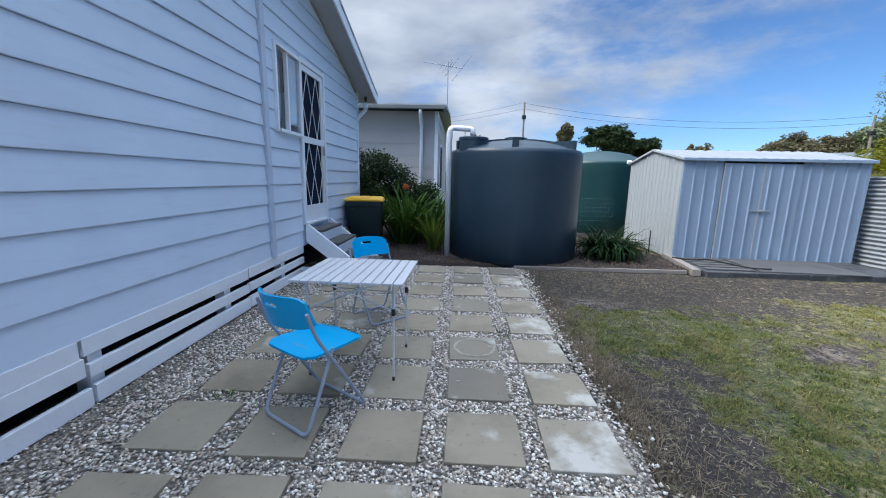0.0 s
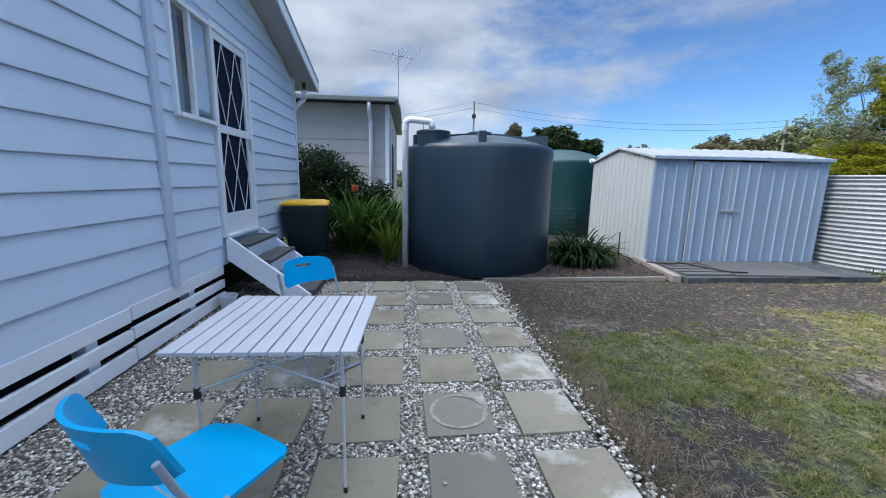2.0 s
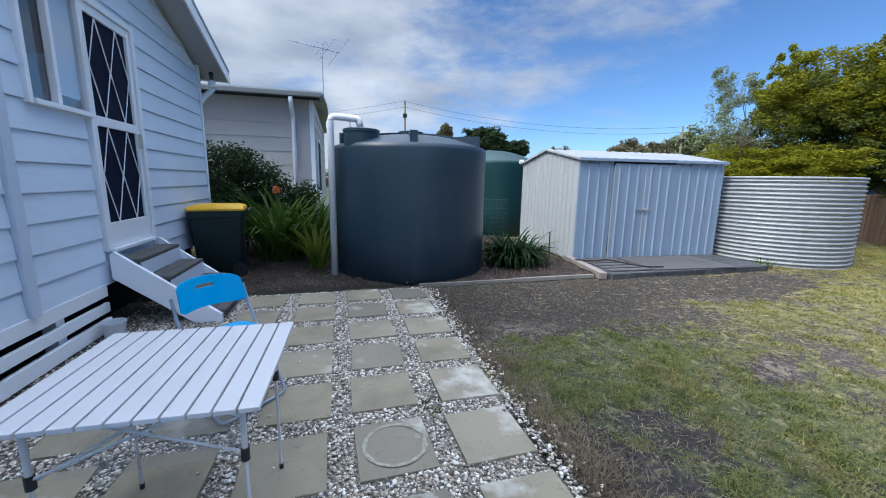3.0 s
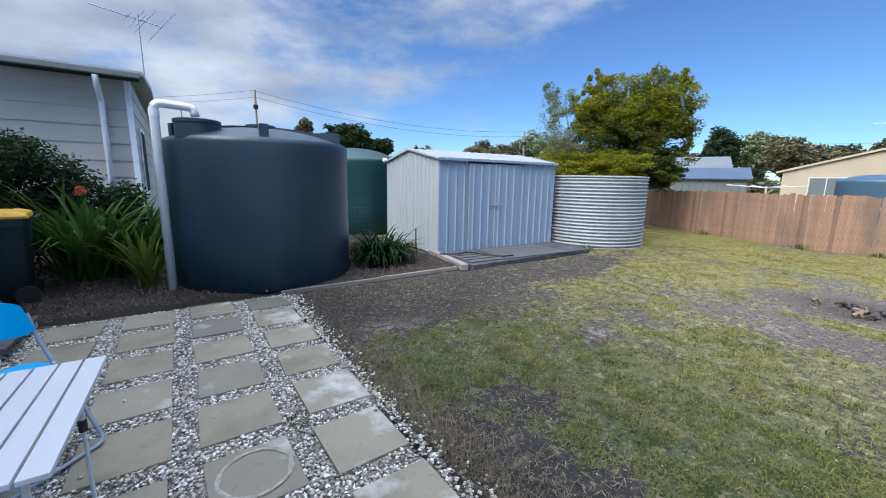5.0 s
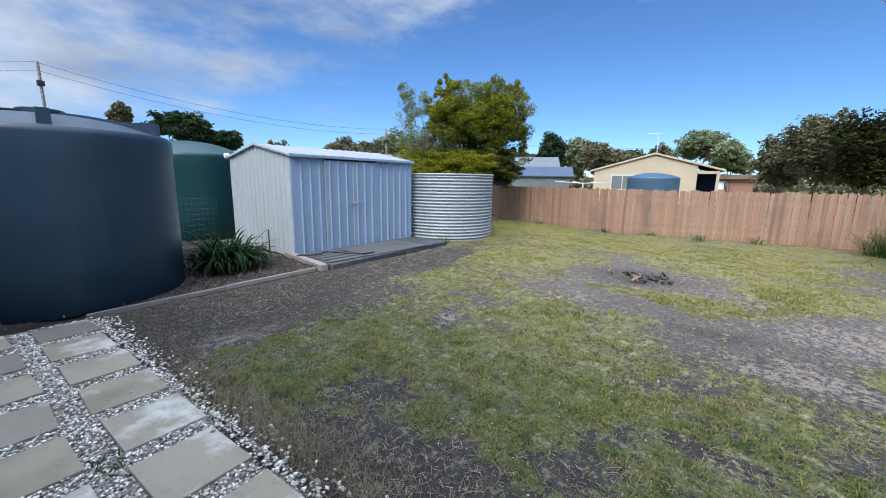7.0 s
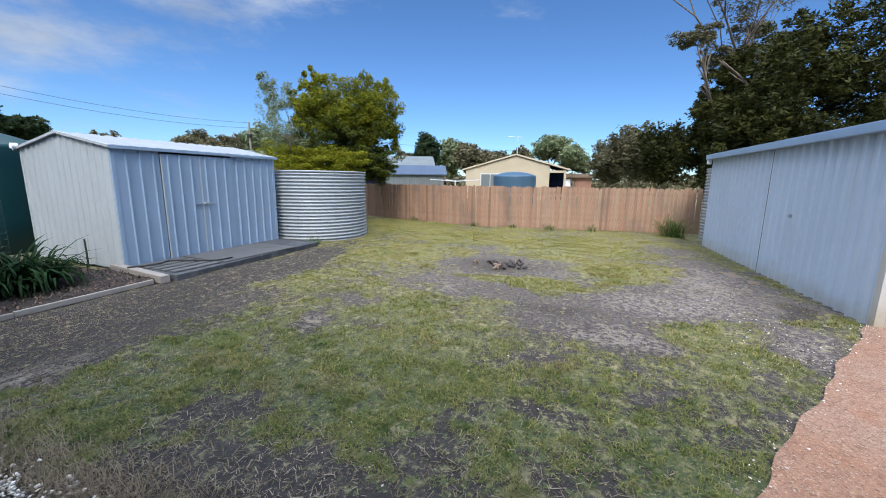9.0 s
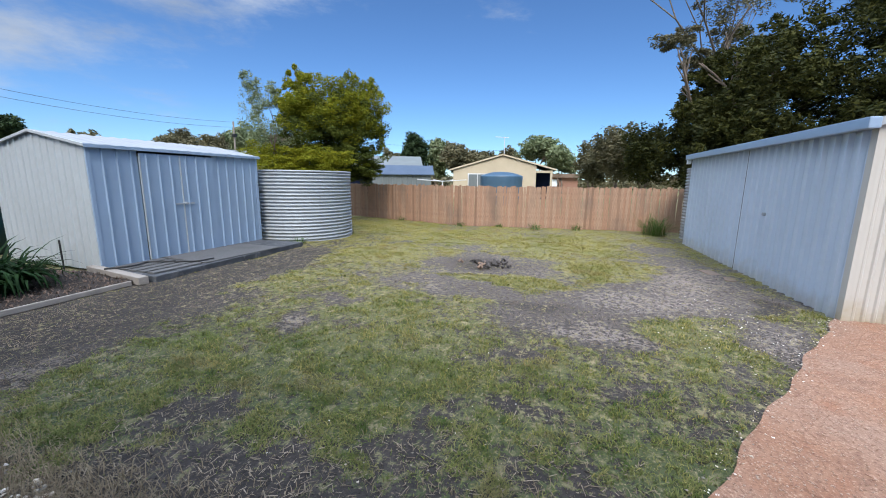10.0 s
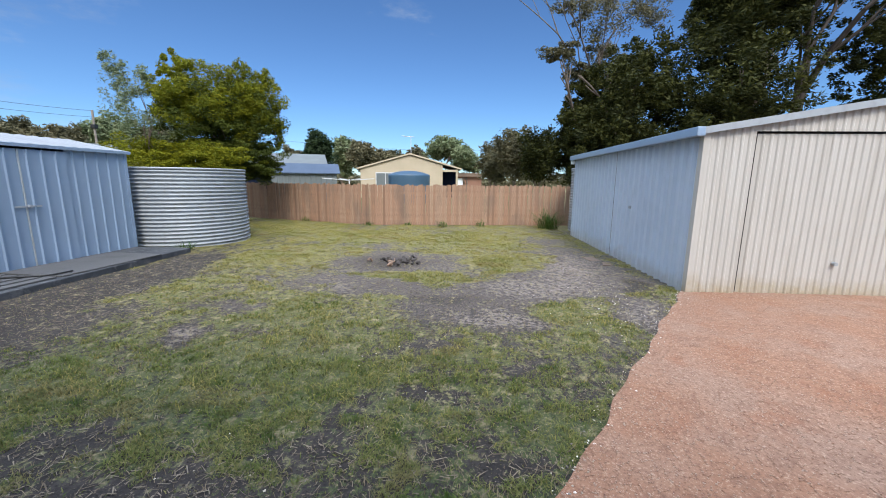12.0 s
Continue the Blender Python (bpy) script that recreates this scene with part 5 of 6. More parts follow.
def tree(name, label, at, height, seed, mat, bark, trunk_h, spread, clumps, per, size, aspect=0.4, depth=3, forks=3, r=0.09, lean=(0, 0), cat="tree", deep=None, tuft=(0.21, 0.42), tip=0.0):
    """clumps: list of (dx, dy, z, rx, ry, rz) that shape the crown, each broken into small clusters."""
    t = thing(name, label, cat, at)
    rng = random.Random(seed)
    segs, tips = [], []
    limbs(rng, (0, 0, -0.05), (lean[0], lean[1], trunk_h), r, depth, spread, segs, tips, forks)
    bm = bmesh.new()
    for p, q in segs:
        tube(bm, p, q, 6, False)
    part("trunk", bm, bark, t, smooth=True)
    nr = np.random.default_rng(seed)
    small = []
    for dx, dy, z, rx, ry, rz, n in clumps:
        for _ in range(int(n * (0.3 / tuft[0]) ** 1.2) if tuft[0] < 0.2 else n):
            d = nr.normal(size=3); d /= np.linalg.norm(d)
            k = nr.uniform(0.10, 1.0) ** 0.6
            s = nr.uniform(*tuft)
            small.append((dx + d[0] * rx * k, dy + d[1] * ry * k, z + d[2] * rz * k, rx * s, ry * s, rz * s * 0.8))
    if tip:
        small += [(*p, tip, tip, tip * 0.7) for p in tips]
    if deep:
        # shade low and inside the crown is painted as darker leaves below young tips
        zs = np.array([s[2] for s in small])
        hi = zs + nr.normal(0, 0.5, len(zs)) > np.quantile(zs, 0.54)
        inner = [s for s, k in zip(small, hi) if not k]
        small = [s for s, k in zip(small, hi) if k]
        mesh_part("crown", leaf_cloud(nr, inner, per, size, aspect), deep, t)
    mesh_part("crown", leaf_cloud(nr, small, per, size, aspect), mat, t)
    return t


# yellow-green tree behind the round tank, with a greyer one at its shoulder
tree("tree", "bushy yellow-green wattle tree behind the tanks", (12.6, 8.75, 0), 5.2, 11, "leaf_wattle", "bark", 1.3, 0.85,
     [(0.0, 0.0, 3.3, 1.35, 1.6, 1.35, 90), (-0.3, 0.8, 3.8, 0.8, 0.75, 1.1, 30), (0.3, -1.0, 3.4, 0.9, 1.0, 1.35, 56), (0.0, 0.6, 2.0, 1.1, 1.9, 0.75, 44), (0.2, -0.7, 1.9, 1.0, 1.4, 0.7, 36)], 130, 0.042, 0.34, 3, 3, 0.10, deep="leaf_wattle_shaded", tuft=(0.10, 0.22))
tree("tree", "slender grey-green gum sapling beside the wattle", (12.1, 10.5, 0), 5.2, 12, "leaf_sage", "bark", 1.6, 0.5,
     [(0.0, 0.5, 3.2, 0.6, 0.75, 1.1, 34), (-0.1, -0.5, 2.8, 0.7, 0.8, 0.9, 30), (0.0, 0.75, 4.3, 0.36, 0.45, 0.7, 18), (0.0, 0.1, 3.9, 0.45, 0.5, 0.6, 14)], 110, 0.040, 0.26, 3, 3, 0.05)

tree("shrub", "low yellow-green wattle bush at the foot of the trees", (11.7, 10.0, 0), 2.6, 13, "leaf_wattle", "bark", 0.7, 0.8,
     [(0, 0.3, 1.9, 0.9, 1.3, 0.75, 44), (0.2, -0.6, 1.6, 0.9, 1.0, 0.6, 26)], 110, 0.040, 0.30, 2, 3, 0.04, cat="shrub", tuft=(0.14, 0.28))

tree("shrub", "bright yellow-green low boughs before the wattle tree", (11.55, 8.55, 0), 2.4, 14, "leaf_wattle", "bark", 0.7, 0.8,
     [(0, 0.0, 1.95, 0.5, 1.35, 0.45, 44)], 110, 0.040, 0.30, 2, 3, 0.04, cat="shrub", tuft=(0.16, 0.30))

# tall dark trees behind the garage
big = [(16.8, -3.1, 6.0, 30, [(0, 0, 2.8, 1.5, 1.3, 1.8, 40), (0.2, -0.5, 4.6, 1.2, 1.2, 1.1, 24)]),
       (15.5, -4.2, 7.0, 31, [(0, 0, 3.2, 2.0, 1.8, 2.0, 40), (0.5, -0.6, 5.0, 1.7, 1.7, 1.6, 30), (-0.8, 0.8, 2.2, 1.3, 1.2, 1.5, 20)]),
       (15.0, -7.2, 9.0, 32, [(0, 0, 4.0, 2.6, 2.3, 2.6, 52), (0.3, -0.6, 6.6, 2.2, 2.0, 1.9, 40), (-1.0, 0.9, 2.6, 1.6, 1.5, 1.7, 24)]),
              (11.0, -13.5, 9.5, 34, [(0, 0, 5.0, 2.6, 2.4, 2.4, 40), (0.0, -0.6, 7.4, 2.2, 2.4, 1.5, 30)])]
for x, y, h, s, cl in big:
    tree("tree", "tall dark olive tea-tree behind the garage", (x, y, 0), h, s, "leaf_dark", "bark", 2.6, 0.6, [(a, b, c, d, e, f, int(g * 1.6)) for a, b, c, d, e, f, g in cl], 82, 0.070, 0.34, 3, 3, 0.16, tuft=(0.10, 0.20))
tree("tree", "dark forked tree with thick leaning limbs behind the garage", (14.6, -9.0, 0), 9.5, 33, "leaf_dark", "bark_dark", 4.2, 0.62,
     [(0.4, -0.6, 8.0, 2.4, 2.6, 1.3, 60), (1.2, 1.6, 7.4, 1.6, 1.4, 1.3, 34), (0.0, 0.2, 2.8, 2.0, 1.8, 1.1, 40), (0.2, -2.4, 5.6, 1.4, 1.2, 1.3, 30), (0.4, -3.2, 3.6, 1.6, 1.5, 1.2, 30), (0.2, 1.5, 5.3, 0.9, 0.8, 0.9, 10)], 110, 0.062, 0.34, 3, 3, 0.19, (-0.1, -0.2), tuft=(0.10, 0.20))
tree("tree", "tall open gum tree with pale bare limbs", (18.5, -4.6, 0), 11, 35, "leaf_gum", "bark_pale", 4.6, 0.55,
     [(0.2, 0.4, 6.6, 0.8, 0.9, 0.7, 24), (-0.6, 2.2, 6.5, 0.7, 0.8, 0.45, 20), (-0.2, 1.4, 5.9, 0.5, 0.6, 0.4, 16), (0.2, 0.2, 8.2, 1.3, 1.5, 1.1, 36), (0.4, -1.6, 8.3, 1.0, 1.0, 0.9, 26), (0.0, 1.9, 6.8, 0.6, 0.5, 0.35, 14), (0.0, 1.2, 5.8, 0.6, 0.6, 0.4, 14), (0.0, -0.3, 5.6, 0.7, 0.7, 0.6, 14), (0.0, 1.7, 8.3, 0.7, 0.8, 0.5, 14)], 90, 0.065, 0.28, 3, 3, 0.085, (0.1, 0.6), tip=0.5)


def far_tree(az, dist, el_top, el_low, half, seed, mat="leaf_gum", eye=(1.2, 1.6, 1.4), label="olive gum tree in the distance", per=70):
    """A tree of the distance, standing at an azimuth and a distance from the yard, its crown between two heights."""
    x, y = eye[0] + dist * math.cos(radians(az)), eye[1] + dist * math.sin(radians(az))
    top, low = eye[2] + dist * math.tan(radians(el_top)), max(0.8, eye[2] + dist * math.tan(radians(el_low)))
    w = dist * math.tan(radians(half)) * 1.2
    rz = (top - low) / 2
    rng = random.Random(seed)
    cl = []
    for k in range(5):
        a = rng.uniform(0, math.tau)
        f = rng.uniform(0.2, 0.55)
        cl.append((w * f * math.cos(a), w * f * math.sin(a), low + rz * rng.uniform(0.7, 1.35), w * rng.uniform(0.5, 0.75), w * 0.62, rz * rng.uniform(0.5, 0.8), 60))
    return tree("tree", label, (x, y, 0), top, seed, mat, "bark", max(0.8, low * 0.6), 0.5, cl, int(per * 0.52), 0.0040 * dist, 0.40, 2, 3, 0.004 * dist)


far_tree(70.5, 45, 7.8, 4.0, 2.6, 50, "leaf_shrub", label="dark flat-topped tree in the distance")
far_tree(67.2, 45, 7.4, 3.2, 2.8, 51, "leaf_shrub", label="dark flat-topped tree in the distance")
far_tree(75.2, 45, 7.9, 5.0, 0.9, 52, "leaf_gum")
far_tree(64.5, 48, 6.0, 3.0, 1.8, 53, "leaf_shrub")
far_tree(58.8, 50, 5.2, 1.0, 1.7, 54, "leaf_gum")
far_tree(56.5, 52, 4.4, 1.0, 1.4, 55, "leaf_gum")
far_tree(51.2, 45, 6.6, 0.5, 2.6, 56, "leaf_gum")
far_tree(47.5, 44, 5.6, 0.5, 2.6, 57, "leaf_gum")
far_tree(43.8, 46, 7.2, 0.5, 2.5, 58, "leaf_sage", label="grey bare-topped gum in the distance")
far_tree(39.5, 48, 6.4, 0.5, 2.5, 59, "leaf_gum")
far_tree(23.0, 46, 4.6, 0.0, 2.0, 60, "leaf_gum")
far_tree(20.3, 45, 6.9, 0.0, 1.9, 61, "leaf_shrub")
far_tree(17.6, 50, 6.2, 0.0, 2.0, 62, "leaf_sage")
far_tree(14.2, 45, 5.8, 0.0, 2.6, 63, "leaf_gum")
far_tree(10.8, 48, 5.0, 0.0, 2.4, 64, "leaf_gum")
far_tree(6.6, 55, 4.8, 0.0, 2.0, 65, "leaf_gum")
far_tree(2.8, 48, 6.9, 2.2, 2.6, 66, "leaf_sage", label="pale open gum tree in the distance", per=48)
far_tree(-0.6, 46, 5.0, 0.6, 2.2, 67, "leaf_sage", per=52)
far_tree(-4.6, 26, 7.2, -1.0, 2.6, 68, "leaf_gum", label="grey-green bushy tree past the fence")
far_tree(-7.8, 24, 8.2, -1.0, 2.8, 69, "leaf_gum", label="olive bushy tree past the fence")
far_tree(-11.2, 22, 9.0, -1.0, 2.8, 70, "leaf_dark", label="dark bushy tree past the fence")
far_tree(88.0, 50, 6.4, 2.0, 1.6, 71, "leaf_gum")

# low woods that close the horizon past the yards
nr = np.random.default_rng(90)
cl = []
for k in range(420):
    az, d = nr.uniform(-32, 100), nr.uniform(66, 90)
    x, y = 1.2 + d * math.cos(radians(az)), 1.5 + d * math.sin(radians(az))
    h = 2.2 + 1.3 * noise.noise(Vector((az * 0.16, 0, 0))) + nr.uniform(-0.5, 0.5)
    cl.append((x, y, h * nr.uniform(0.2, 1.0), 2.4, 2.4, 0.9))
tagged(mesh_part("far_woods", leaf_cloud(nr, cl, 75, 0.42, 0.5), "leaf_gum"), "low band of olive scrub along the horizon", "woods", kind="stuff")

# shrubs by the neighbour's wall
shr = thing("shrub", "dense dark green shrub beside the house", "shrub", (-0.75, 9.75, 0.0))
nr = np.random.default_rng(80)
cl = [(nr.uniform(-0.9, 1.2), nr.uniform(-0.45, 0.6), nr.uniform(0.15, 1.3), 0.26, 0.26, 0.24) for _ in range(190)]
cl = [(x, y, z * 1.45 * (1.0 - 0.32 * max(0, x)), a, b, c) for x, y, z, a, b, c in cl]
mesh_part("foliage", leaf_cloud(nr, cl, 120, 0.035, 0.5), "leaf_shrub", shr)
bm = bmesh.new()
for k in range(7):
    tube(bm, [(-0.4 + 0.15 * k, 0, -0.02), (-0.6 + 0.2 * k, 0.1, 0.9)], [0.02, 0.008], 6, False)
part("stems", bm, "bark", shr)
M["flower"] = leafy("orange_flower", (0.55, 0.13, 0.05), (0.65, 0.22, 0.08), (0.45, 0.1, 0.05))
fl = thing("flower_spike", "small orange-red flower spike above the flax", "flower", (-0.02, 8.95, 0.05))
mesh_part("petals", leaf_cloud(np.random.default_rng(3), [(0, 0, 1.16, 0.07, 0.07, 0.06)], 60, 0.03), "flower", fl)
bm = bmesh.new(); tube(bm, [(0, 0, 0), (0, 0.02, 1.14)], 0.006, 6); part("stalk", bm, "leaf_strap", fl)


# ---- buildings beyond ----
M["cream_wall"] = paint("cream_rendered_wall", (0.50, 0.42, 0.30), 0.8, (0.5, 0.4, 0.26), 0.2)
M["neighbour_wall"] = paint("grey_weatherboard", (0.45, 0.44, 0.43), 0.6, (0.3, 0.29, 0.27), 0.2, (0.08, 1, 1))
M["roof_grey"] = steel("grey_steel_roof", (0.145, 0.165, 0.17), 0.75, 0.0, (0.11, 0.125, 0.13), 0.4)
M["roof_blue"] = steel("blue_steel_roof", (0.065, 0.095, 0.15), 0.8, 0.0, (0.05, 0.07, 0.10), 0.4)
M["roof_brown"] = steel("brown_tile_roof", (0.20, 0.14, 0.10), 0.8, 0.0, (0.12, 0.09, 0.07), 0.4)
M["brick_red"] = paint("brown_brick_wall", (0.30, 0.16, 0.11), 0.85, (0.2, 0.12, 0.09), 0.4)

nb = thing("neighbour_house", "grey weatherboard neighbouring house with white gutter", "house", (0.0, 0.0, 0.0), kind="structure")
NX, NY, NZ = 0.42, 12.0, 3.30
part("wall", boxed(-6.0, NX, NY + 0.02, NY + 0.16, 0.0, NZ), "neighbour_wall", nb)
part("wall", boxed(NX - 0.16, NX, NY + 0.165, NY + 7.0, 0.0, NZ + 0.1), "neighbour_wall", nb)
z = 0.4
while z < NZ - 0.05:
    bm = bmesh.new()
    zt = min(z + 0.33, NZ)
    prism(bm, [(-6.0, NY + 0.018, z), (-6.0, NY - 0.012, z), (-6.0, NY + 0.005, zt), (-6.0, NY + 0.018, zt)], (6.0 + NX - 0.06, 0, 0))
    part("weatherboard", bm, "neighbour_wall", nb)
    bm = bmesh.new()
    prism(bm, [(NX + 0.002, NY + 0.08, z), (NX + 0.032, NY + 0.08, z), (NX + 0.015, NY + 0.08, zt), (NX + 0.002, NY + 0.08, zt)], (0, 6.9, 0))
    part("weatherboard", bm, "neighbour_wall", nb)
    z += 0.33
part("corner_stop", boxed(NX - 0.055, NX + 0.04, NY - 0.02, NY + 0.075, 0.2, NZ, 0.004), "white", nb)
bm = bmesh.new()
prism(bm, [(-6.4, NY - 0.42, NZ + 0.02), (-6.4, NY + 3.6, NZ + 0.42), (-6.4, NY + 7.4, NZ + 0.02), (-6.4, NY + 7.4, NZ + 0.10), (-6.4, NY + 3.6, NZ + 0.52), (-6.4, NY - 0.42, NZ + 0.10)], (6.4 + NX + 0.28, 0, 0))
part("roof", bm, "zinc_old", nb)
part("gutter", boxed(-6.4, NX + 0.25, NY - 0.53, NY - 0.425, NZ - 0.05, NZ + 0.05, 0.012), "roof_grey", nb)
# soffit painted near-black for the shadow under the eave
part("soffit", boxed(-6.3, NX + 0.2, NY - 0.42, NY - 0.015, NZ - 0.03, NZ - 0.01), "dark", nb)
bm = bmesh.new(); tube(bm, bend([(0.0, NY - 0.47, NZ - 0.06), (0.0, NY - 0.42, NZ - 0.22), (0.0, NY - 0.10, NZ - 0.45), (0.0, NY - 0.10, 0.0)], 0.06), 0.05, 12)
part("downpipe", bm, "white", nb, smooth=True)
w = part("window", boxed(NX + 0.03, NX + 0.06, NY + 1.2, NY + 2.4, 1.0, 2.5, 0.006), "white", nb)
part("pane", boxed(NX + 0.061, NX + 0.066, NY + 1.27, NY + 2.33, 1.07, 2.43), "mesh", w)
# aerial
ae = thing("tv_aerial", "thin metal television aerial on the neighbour's roof", "aerial", (0.55, NY + 0.6, NZ + 0.0))
bm = bmesh.new(); tube(bm, bend([(0.0, -0.05, 0.05), (0.14, -0.05, 0.06), (0.14, -0.05, 1.45)], 0.08), 0.014, 8); part("mast", bm, "tube_grey", ae)
bm = bmesh.new(); tube(bm, [(-0.62, -0.05, 1.44), (0.56, 0.1, 1.30)], 0.012, 6); part("boom", bm, "tube_grey", ae)
for f, L in ((0.5, 0.16), (0.62, 0.30), (0.74, 0.42), (0.98, 0.55), (0.68, 0.2)):
    x, y, z = -0.62 + 1.18 * f, -0.05 + 0.15 * f, 1.44 - 0.14 * f
    bm = bmesh.new(); tube(bm, [(x - L * 0.5, y + L * 0.3, z - L * 0.55), (x + L * 0.5, y - L * 0.3, z + L * 0.55)], 0.007, 5)
    part("element", bm, "tube_grey", ae)


def polar(az, dist, eye=(1.2, 1.5)):
    return eye[0] + dist * math.cos(radians(az)), eye[1] + dist * math.sin(radians(az))


# cream house past the fence
hx, hy = polar(8.2, 31)
ch = thing("cream_house", "cream rendered house with a low gable roof past the fence", "house", (hx, hy, 0.0), 4, kind="structure")
CW, CE, CP = 3.45, 2.28, 3.42
bm = bmesh.new()
prism(bm, [(0, CW + 0.3, 0), (0, -2.78, 0), (0, -2.78, 2.63), (0, -0.2, CP - 0.06), (0, CW + 0.3, CE)], (8, 0, 0))
part("wall", bm, "cream_wall", ch)
# near-black wall painted as the shade inside the open porch
part("porch_wall", boxed(1.6, 8, -CW - 0.6, -2.79, 0, CE), "mesh", ch)
for y in (-CW - 0.55,):
    part("porch_beam", boxed(-0.05, 0.12, y + 0.165, -2.795, CE - 0.20, CE - 0.03), "cream_wall", ch)
    part("porch_post", boxed(-0.05, 0.12, y, y + 0.16, 0, CE), "cream_wall", ch)
for s, (ya, za) in ((1, (CW + 0.6, CE - 0.05)), (-1, (-CW - 0.85, CE - 0.02))):
    bm = bmesh.new()
    prism(bm, [(-0.10, -0.2, CP), (-0.10, ya, za), (-0.10, ya, za + 0.10), (-0.10, -0.2, CP + 0.10)], (8.4, 0, 0))
    part("roof", bm, "cream_wall" if s > 2 else "roof_grey", ch)
    bm = bmesh.new()
    prism(bm, [(-0.13, -0.2, CP - 0.02), (-0.13, ya, za - 0.02), (-0.13, ya, za + 0.10), (-0.13, -0.2, CP + 0.10)], (0.028, 0, 0))
    part("barge_board", bm, "cream_wall", ch)
w = part("window", boxed(-0.05, -0.005, 0.95, 2.55, 0.9, 2.0, 0.01), "alu", ch)
part("pane", boxed(-0.06, -0.052, 1.02, 1.74, 0.97, 1.93), "roof_grey", w)
part("pane", boxed(-0.06, -0.052, 1.79, 2.48, 0.97, 1.93), "roof_grey", w)
bm = bmesh.new(); tube(bm, [(1.0, -0.2, CP), (1.0, -0.2, CP + 1.5)], 0.03, 6); part("aerial_mast", bm, "alu", ch)
bm = bmesh.new(); tube(bm, [(1.0, -0.5, CP + 1.42), (1.0, 0.55, CP + 1.5)], 0.025, 6); part("aerial_boom", bm, "alu", ch)
bx, by = polar(7.9, 24)
poly_tank("water_tank", "blue round plastic water tank past the fence", (bx, by, 0.0), 1.27, 1.72, 0.24, "tank_blue")
# brown house further off
hx, hy = polar(-0.6, 46)
bh = thing("brick_house", "low brown brick house with a tiled roof in the distance", "house", (hx, hy, 0), 0, kind="structure")
part("wall", boxed(0, 7, -1.6, 4.0, 0, 1.9), "brick_red", bh)
bm = bmesh.new(); prism(bm, [(-0.4, -2.0, 1.9), (-0.4, 4.4, 1.9), (-0.4, 4.4, 2.3), (-0.4, -2.0, 2.3)], (8, 0, 0)); part("roof", bm, "roof_brown", bh)
part("window", boxed(-0.03, -0.002, 0.6, 1.8, 0.9, 1.7, 0.01), "white", bh)
# blue-roofed shed and grey-roofed house behind the wattle
hx, hy = polar(22.3, 24)
bs = thing("steel_shed", "pale steel shed with a blue roof past the fence", "shed", (hx, hy, 0), 22, kind="structure")
bm = bmesh.new(); ribbed(bm, 3.6, 1.72, 0.3, 0.06, 0.03); part("wall", face(bm, pose(0, 1.9, 0, 0, 0, -90)), "roof_grey", bs)
bm = bmesh.new(); ribbed(bm, 3.0, 1.72, 0.3, 0.06, 0.03); part("wall", face(bm, pose(0, -1.7, 0, 0, 0, 0)), "roof_grey", bs)
bm = bmesh.new(); prism(bm, [(-0.15, 2.1, 1.72), (1.5, 2.1, 2.3), (3.1, 2.1, 1.72), (3.1, 2.1, 1.76), (1.5, 2.1, 2.36), (-0.15, 2.1, 1.77)], (0, -4.0, 0)); part("roof", bm, "roof_blue", bs)
hx, hy = polar(25.2, 32)
gh = thing("grey_house", "grey steel-roofed house behind the blue shed", "house", (hx, hy, 0), 24, kind="structure")
part("wall", boxed(0, 6, -2.9, 3.6, 0, 2.25), "mesh", gh)
bm = bmesh.new(); prism(bm, [(-0.5, 4.0, 2.25), (3, 4.0, 3.4), (6.5, 4.0, 2.25), (6.5, 4.0, 2.32), (3, 4.0, 3.5), (-0.5, 4.0, 2.33)], (0, -7.2, 0)); part("roof", bm, "roof_grey", gh)
part("fascia", boxed(-0.53, -0.502, -3.2, 4.0, 2.12, 2.32), "white", gh)
# roofs peeping over the shed
hx, hy = polar(43.0, 26)
sh2 = thing("far_house", "house with a pale low roof behind the shed", "house", (hx, hy, 0), 40, kind="structure")
part("wall", boxed(0, 5, -3, 3, 0, 2.35), "cream_wall", sh2)
bm = bmesh.new(); prism(bm, [(-0.5, 3.4, 2.35), (2.5, 3.4, 3.1), (5.5, 3.4, 2.35), (5.5, 3.4, 2.43), (2.5, 3.4, 3.2), (-0.5, 3.4, 2.43)], (0, -6.8, 0)); part("roof", bm, "roof_grey", sh2)
# clothes line beams by the blue shed
cl_ = thing("clothes_line", "pale pipe clothes line frame past the fence", "clothes line", (*polar(16.5, 22), 0.0), 10)
bm = bmesh.new(); tube(bm, [(0, 0, 0), (0, 0, 1.42)], 0.04, 8); part("post", bm, "alu", cl_)
for k in range(4):
    bm = bmesh.new(); tube(bm, [(0, 0, 1.36), (1.5 * math.cos(k * 1.57 + 0.5), 1.5 * math.sin(k * 1.57 + 0.5), 1.46)], 0.022, 6); part("arm", bm, "alu", cl_)

